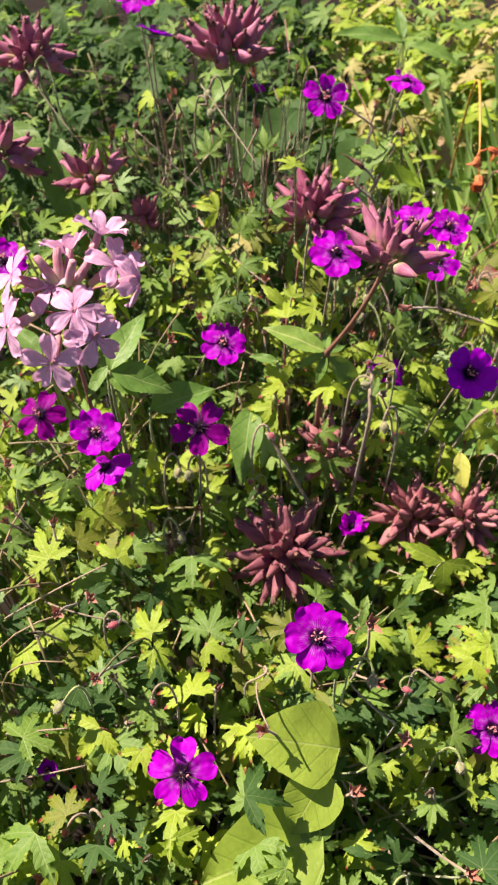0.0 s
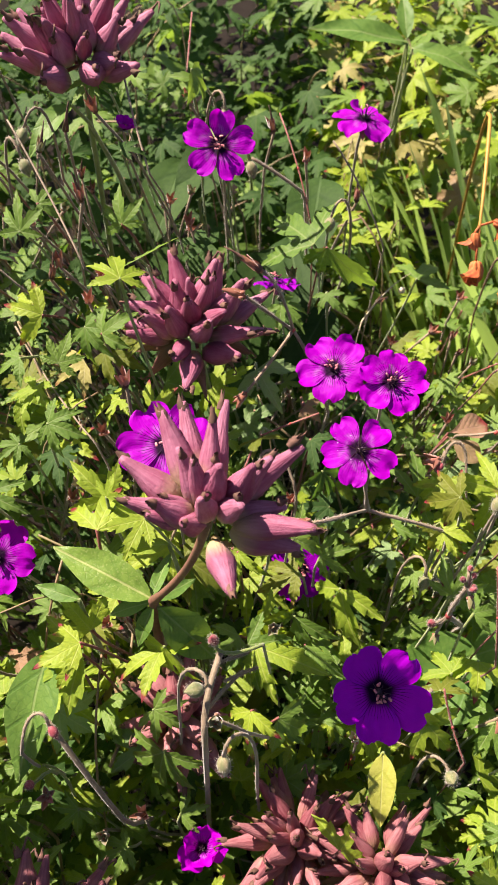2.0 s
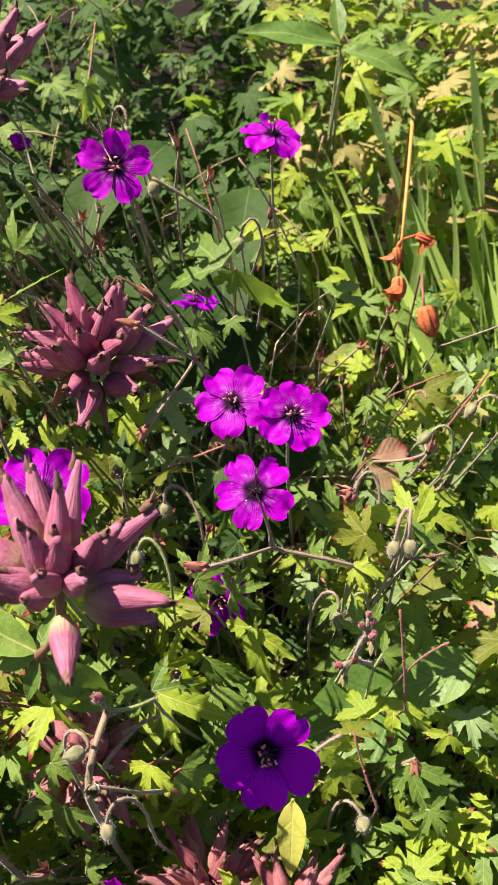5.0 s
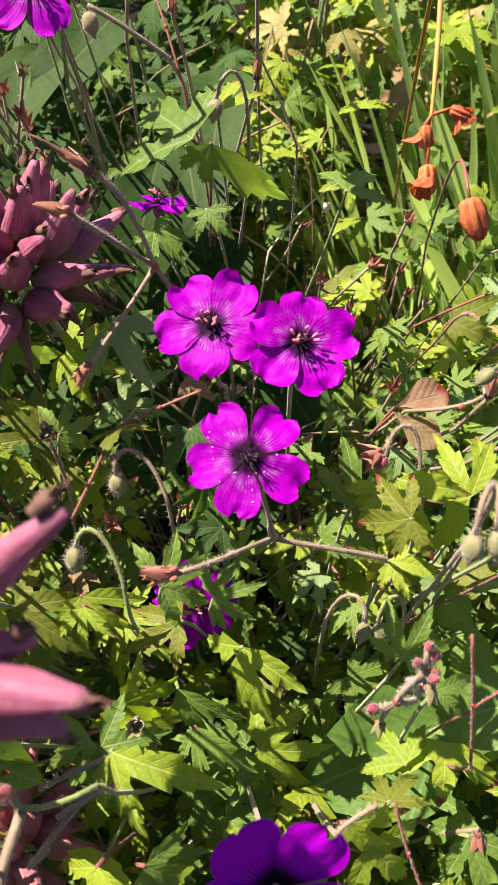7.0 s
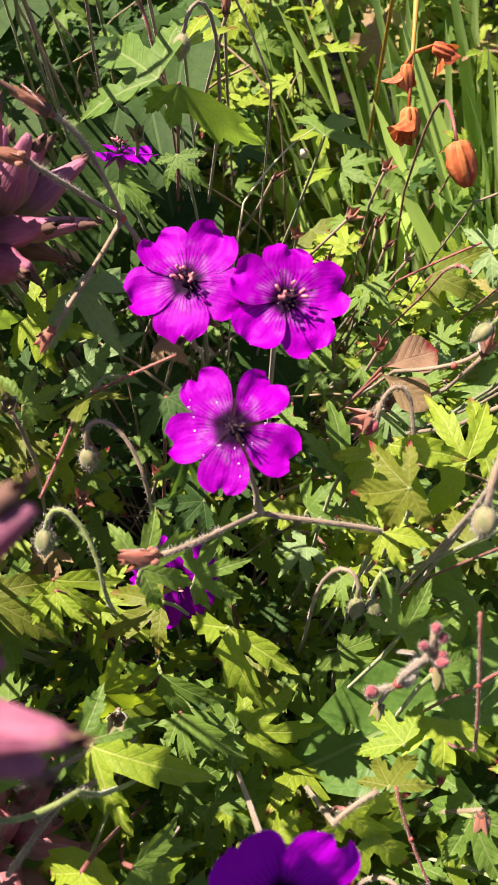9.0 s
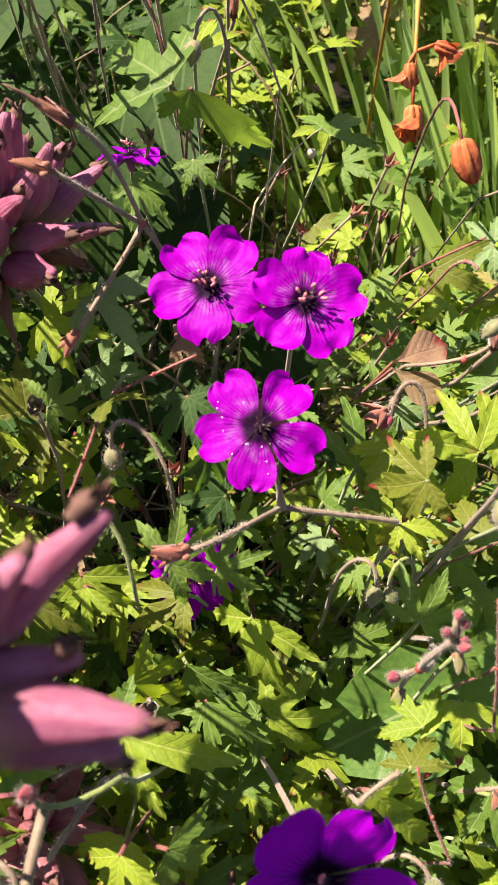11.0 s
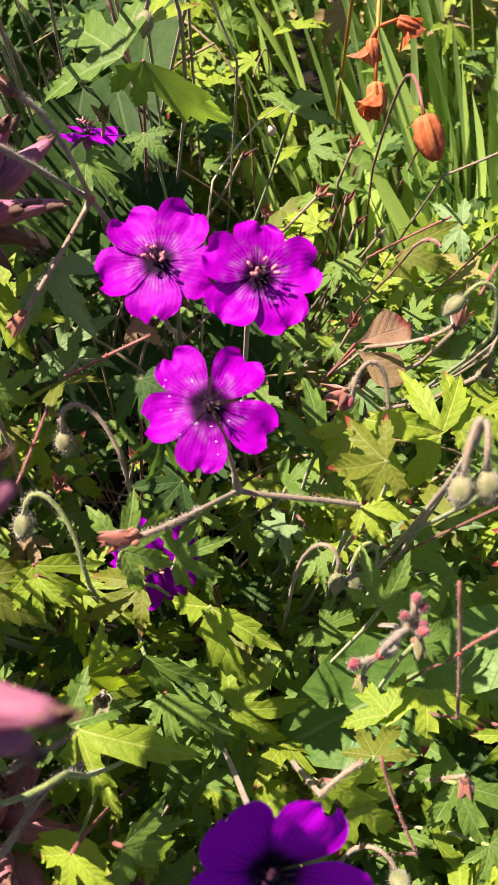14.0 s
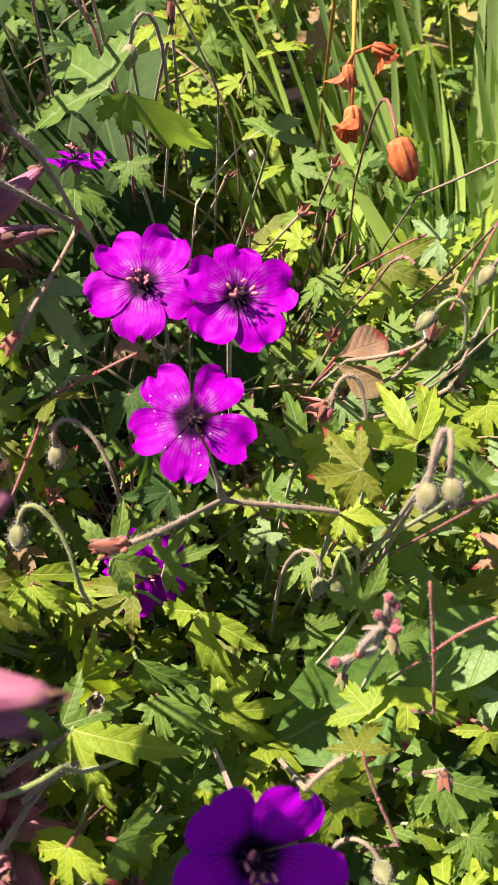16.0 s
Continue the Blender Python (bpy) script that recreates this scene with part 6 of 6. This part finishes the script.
leaf((0.1665, 0.5935, 0.5815), (0.1529, 0.5851, 0.5782), 5, "green", (-0.42, -0.15, 0.88))
leaf((0.1804, 0.5256, 0.5773), (0.1700, 0.5151, 0.5727), 5, "green", (-0.42, -0.15, 0.88))
leaf((0.2051, 0.5218, 0.5703), (0.2143, 0.5134, 0.5687), 3, "lime", (-0.42, -0.15, 0.88))
leaf((0.2106, 0.6377, 0.5793), (0.1981, 0.6420, 0.5852), 5, "green", (-0.42, -0.15, 0.88))
leaf((0.2297, 0.6297, 0.5873), (0.2384, 0.6347, 0.5953), 5, "green", (-0.42, -0.15, 0.88))
palm((0.1039, 0.4585, 0.606), ((0.1005, 0.4437, 0.602), (0.1103, 0.4362, 0.602), (0.1316, 0.4523, 0.602)), "lime", (-0.42, -0.12, 0.88))
palm((0.1409, 0.4949, 0.602), ((0.1285, 0.499, 0.596), (0.1609, 0.4869, 0.596), (0.1403, 0.4689, 0.596)), "lime", (-0.42, -0.12, 0.88))
palm((0.1204, 0.4852, 0.59), ((0.1109, 0.4916, 0.584), (0.1239, 0.4667, 0.584), (0.1393, 0.4776, 0.584)), "green", (-0.42, -0.12, 0.88))
palm((0.1264, 0.4772, 0.578), ((0.127, 0.4593, 0.572), (0.1448, 0.4672, 0.572), (0.1217, 0.4683, 0.572)), "green", (-0.42, -0.12, 0.88))
palm((0.0886, 0.5058, 0.612), ((0.1035, 0.4941, 0.606), (0.0927, 0.4951, 0.606), (0.1052, 0.512, 0.606), (0.0808, 0.4993, 0.606)), "lime", (-0.42, -0.12, 0.88))
palm((0.1204, 0.5054, 0.598), ((0.1019, 0.4962, 0.592), (0.1048, 0.5115, 0.592), (0.1133, 0.4956, 0.592)), "olive", (-0.3, -0.35, 0.85))
palm((0.1031, 0.4364, 0.582), ((0.0846, 0.4329, 0.576), (0.093, 0.4234, 0.576), (0.1058, 0.4208, 0.576), (0.1144, 0.4282, 0.576)), "lime", (-0.42, -0.12, 0.88))
palm((0.1165, 0.4392, 0.575), ((0.1316, 0.4426, 0.569), (0.1283, 0.4314, 0.569), (0.1177, 0.4309, 0.569)), "green", (-0.42, -0.12, 0.88))
palm((0.2249, 0.5159, 0.58), ((0.2103, 0.5274, 0.574), (0.2144, 0.4991, 0.574), (0.2284, 0.4967, 0.574)), "green", (-0.42, -0.12, 0.88))
palm((0.2169, 0.4537, 0.57), ((0.2055, 0.4628, 0.564), (0.1988, 0.4491, 0.564), (0.2073, 0.4373, 0.564), (0.2208, 0.4433, 0.564)), "green", (-0.42, -0.12, 0.88))
palm((0.1239, 0.6419, 0.692), ((0.1413, 0.6216, 0.68), (0.1436, 0.6644, 0.68), (0.1147, 0.6505, 0.68), (0.118, 0.6312, 0.68)), "green", (-0.25, -0.42, 0.85))
palm((0.1169, 0.6443, 0.692), ((0.0932, 0.6807, 0.688), (0.0915, 0.6668, 0.688), (0.1075, 0.6634, 0.688)), "green", (-0.25, -0.42, 0.85))
palm((0.1248, 0.6637, 0.692), ((0.1414, 0.6788, 0.692), (0.1311, 0.6952, 0.692), (0.1186, 0.6752, 0.692)), "lime", (-0.25, -0.42, 0.85))
palm((0.1247, 0.6029, 0.692), ((0.1324, 0.5955, 0.688), (0.1202, 0.5957, 0.688)), "green", (-0.25, -0.42, 0.85))


def faded_leaf(base, tip):
    base, tip = Vector(base), Vector(tip)
    size = (tip - base).length
    m = along(base, tip - base, (-0.2, -0.4, 0.85), size)
    ob = thing("geranium_leaf", m, "blunt pink-tinged fading geranium leaf", "leaf", "geranium leaves")
    part("blade", blade(0.30, 12, 0.15, 0.1, 0.66, 0.1, 3), LEAF["red"], ob)
    line = to_ground(base, (base - tip).normalized() * 0.012 + Vector((0, 0, -0.012)), random.Random(9))
    part("stalk", moved(tube(line, [0.0006] * 4 + [0.001] * 6, 5), m.inverted()), STEM_RED, ob)
    CLEAR.append((base.lerp(tip, 0.55), 0.4 * size))


faded_leaf((0.1942, 0.5832, 0.622), (0.2166, 0.5933, 0.622))
faded_leaf((0.1938, 0.5804, 0.622), (0.2107, 0.5688, 0.618))
leaf((0.118, 0.578, 0.640), (0.127, 0.574, 0.636), 3, "red")


# ---- the mass of foliage ----
def ease(lo, hi, t):
    t = min(1, max(0, (t - lo) / (hi - lo)))
    return t * t * (3 - 2 * t)


def canopy(x, y):
    """The height of the leaf tops over the bed."""
    h = 0.575 + 0.02 * noise.noise((x * 9, y * 9, 3))
    h += 0.03 * ease(0.05, -0.08, x) * (1 - ease(0.5, 0.6, y))
    h += 0.115 * ease(0.46, 0.60, y) * (1 - ease(0.03, 0.13, x)) * (1 - ease(0.66, 0.80, y))
    h -= 0.025 * ease(0.09, 0.16, x) * ease(0.50, 0.58, y) * (1 - ease(0.60, 0.66, y))
    h -= 0.01 * ease(0.02, 0.08, x) * ease(0.60, 0.66, y) * (1 - ease(0.16, 0.2, x)) * (1 - ease(0.74, 0.85, y))
    h += 0.10 * ease(0.03, -0.05, x) * ease(0.68, 0.78, y) * (1 - ease(1.0, 1.2, y))
    h += 0.06 * ease(0.95, 1.2, y)
    return h


def free(p):
    """Whether p leaves the blossoms, heads and set leaves open to the sky in front of the bed."""
    for c, rad in CLEAR:
        d = p - c
        up = d.dot(EYEWARD)
        if up > -0.012 and (d - EYEWARD * up).length < rad + 0.010:
            return False
    return True


rng = random.Random(11)


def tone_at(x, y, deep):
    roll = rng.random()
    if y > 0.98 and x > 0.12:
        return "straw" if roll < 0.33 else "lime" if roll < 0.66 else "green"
    # back, hollow and front-right leaves mostly take the tone with painted shade
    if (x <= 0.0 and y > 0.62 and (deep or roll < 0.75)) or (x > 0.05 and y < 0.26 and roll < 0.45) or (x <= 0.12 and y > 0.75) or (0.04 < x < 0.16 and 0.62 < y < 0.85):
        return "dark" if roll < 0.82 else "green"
    # a quarter of the inner leaves carry painted shade as well
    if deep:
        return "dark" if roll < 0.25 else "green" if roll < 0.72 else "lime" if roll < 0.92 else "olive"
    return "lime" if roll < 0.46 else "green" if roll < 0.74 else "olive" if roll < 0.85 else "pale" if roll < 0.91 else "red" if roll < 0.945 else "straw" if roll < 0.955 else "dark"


heap = {tone: [] for tone in TONES}
near_count = 0
for k in range(14600):
    far = 7900 < k < 9500
    low = k >= 9500
    x = rng.uniform(-0.42, 0.46) if not far else rng.uniform(-1.0, 1.1)
    y = rng.uniform(-0.06, 1.25) if not far else rng.uniform(1.2, 2.9)
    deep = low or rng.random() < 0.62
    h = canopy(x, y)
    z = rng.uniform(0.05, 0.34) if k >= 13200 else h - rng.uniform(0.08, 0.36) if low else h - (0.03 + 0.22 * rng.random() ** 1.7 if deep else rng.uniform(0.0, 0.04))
    if not far and 0.03 < x < 0.18 and 0.62 < y < 0.86 and rng.random() < 0.65:
        continue
    if not far and x < 0.10 and y > 0.72 and not deep and rng.random() < 0.65:
        continue
    if far and x < 0.1 and rng.random() < 0.1:
        continue
    if not far and x < 0.02 and y > 0.60 and rng.random() < 0.4:
        continue
    if not far and y < 0.34 and not deep and rng.random() < (0.45 if x > 0.03 else 0.1):
        continue
    if not far and x > 0.16 and 0.73 < y < 0.98 and z > 0.40 and rng.random() < 0.86:
        continue
    p = Vector((x, y, z))
    if not deep and not free(p):
        continue
    size = rng.uniform(0.013, 0.029) if not far else rng.uniform(0.03, 0.05)
    if y > 0.95 or k >= 13200:
        size *= 1.4
    a = rng.uniform(0, 6.283)
    way = Vector((math.cos(a), math.sin(a), rng.uniform(-0.5, 0.25)))
    normal = Vector((rng.gauss(-0.28, 0.32), rng.gauss(-0.18, 0.32), 0.85))
    lobes = 3 if rng.random() < 0.35 else 5
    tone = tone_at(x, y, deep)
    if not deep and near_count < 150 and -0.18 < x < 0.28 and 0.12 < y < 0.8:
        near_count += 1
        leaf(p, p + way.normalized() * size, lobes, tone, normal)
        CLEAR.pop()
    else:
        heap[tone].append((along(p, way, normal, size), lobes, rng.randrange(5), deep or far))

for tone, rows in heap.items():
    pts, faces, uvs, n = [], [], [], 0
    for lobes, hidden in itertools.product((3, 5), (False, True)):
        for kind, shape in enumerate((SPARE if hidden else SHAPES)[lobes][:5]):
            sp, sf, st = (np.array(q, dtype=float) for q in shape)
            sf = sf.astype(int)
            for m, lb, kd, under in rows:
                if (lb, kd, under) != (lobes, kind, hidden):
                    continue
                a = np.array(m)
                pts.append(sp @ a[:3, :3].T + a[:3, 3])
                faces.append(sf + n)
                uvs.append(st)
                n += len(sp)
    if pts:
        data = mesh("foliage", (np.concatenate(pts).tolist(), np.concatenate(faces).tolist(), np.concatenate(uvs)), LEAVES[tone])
        tagged(new("foliage", data), "mass of " + {"lime": "yellow-green", "green": "mid-green", "dark": "dark, shade-painted", "olive": "olive and reddened", "pale": "pale green", "red": "rusty", "straw": "straw-yellow fading"}[tone] + " geranium leaves", "foliage", kind="stuff")

# spent calyces strewn over the leaf tops
for k in range(300):
    x, y = rng.uniform(-0.17, 0.24), rng.uniform(0.05, 0.74)
    p = Vector((x, y, canopy(x, y) + rng.uniform(-0.015, 0.02)))
    if free(p):
        copy_thing(SPENT[k % 3], Matrix.Translation(p) @ pose(0, 0, 0, rng.uniform(-12, 20), rng.uniform(-20, 20), 0) @ SPENT[k % 3].matrix_basis.to_quaternion().to_matrix().to_4x4())

# thin stalks that run between the leaves
rods = []
for k in range(900):
    x, y = rng.uniform(-0.4, 0.45), rng.uniform(-0.05, 1.3)
    h = canopy(x, y)
    top = Vector((x, y, h - rng.uniform(-0.018, 0.04)))
    if not free(top) or (x > 0.18 and y > 0.64) or (x < 0.15 and y > 0.6 and k % 3):
        continue
    a = rng.uniform(0, 6.283)
    reach = rng.uniform(0.02, 0.08)
    mid = top + Vector((math.cos(a) * reach, math.sin(a) * reach, -rng.uniform(0.005, 0.06)))
    foot = Vector((mid.x + rng.uniform(-0.05, 0.05), mid.y + rng.uniform(-0.03, 0.06), -0.01))
    rods.append(tube(bez(top, top.lerp(mid, 0.5) + Vector((0, 0, 0.008)), mid, mid + Vector((0, 0, -0.04)), 5) + [mid.lerp(foot, 0.5), foot], rng.uniform(0.0004, 0.0009), 5))
pts, faces, uvs = [], [], []
for p, f, t in rods:
    n = len(pts)
    pts += p
    uvs += t
    faces += [tuple(i + n for i in q) for q in f]
tagged(new("stalks", mesh("stalks", (pts, faces, uvs), STEM_MANY)), "tangle of thin green and reddish geranium stalks", "stems", kind="stuff")
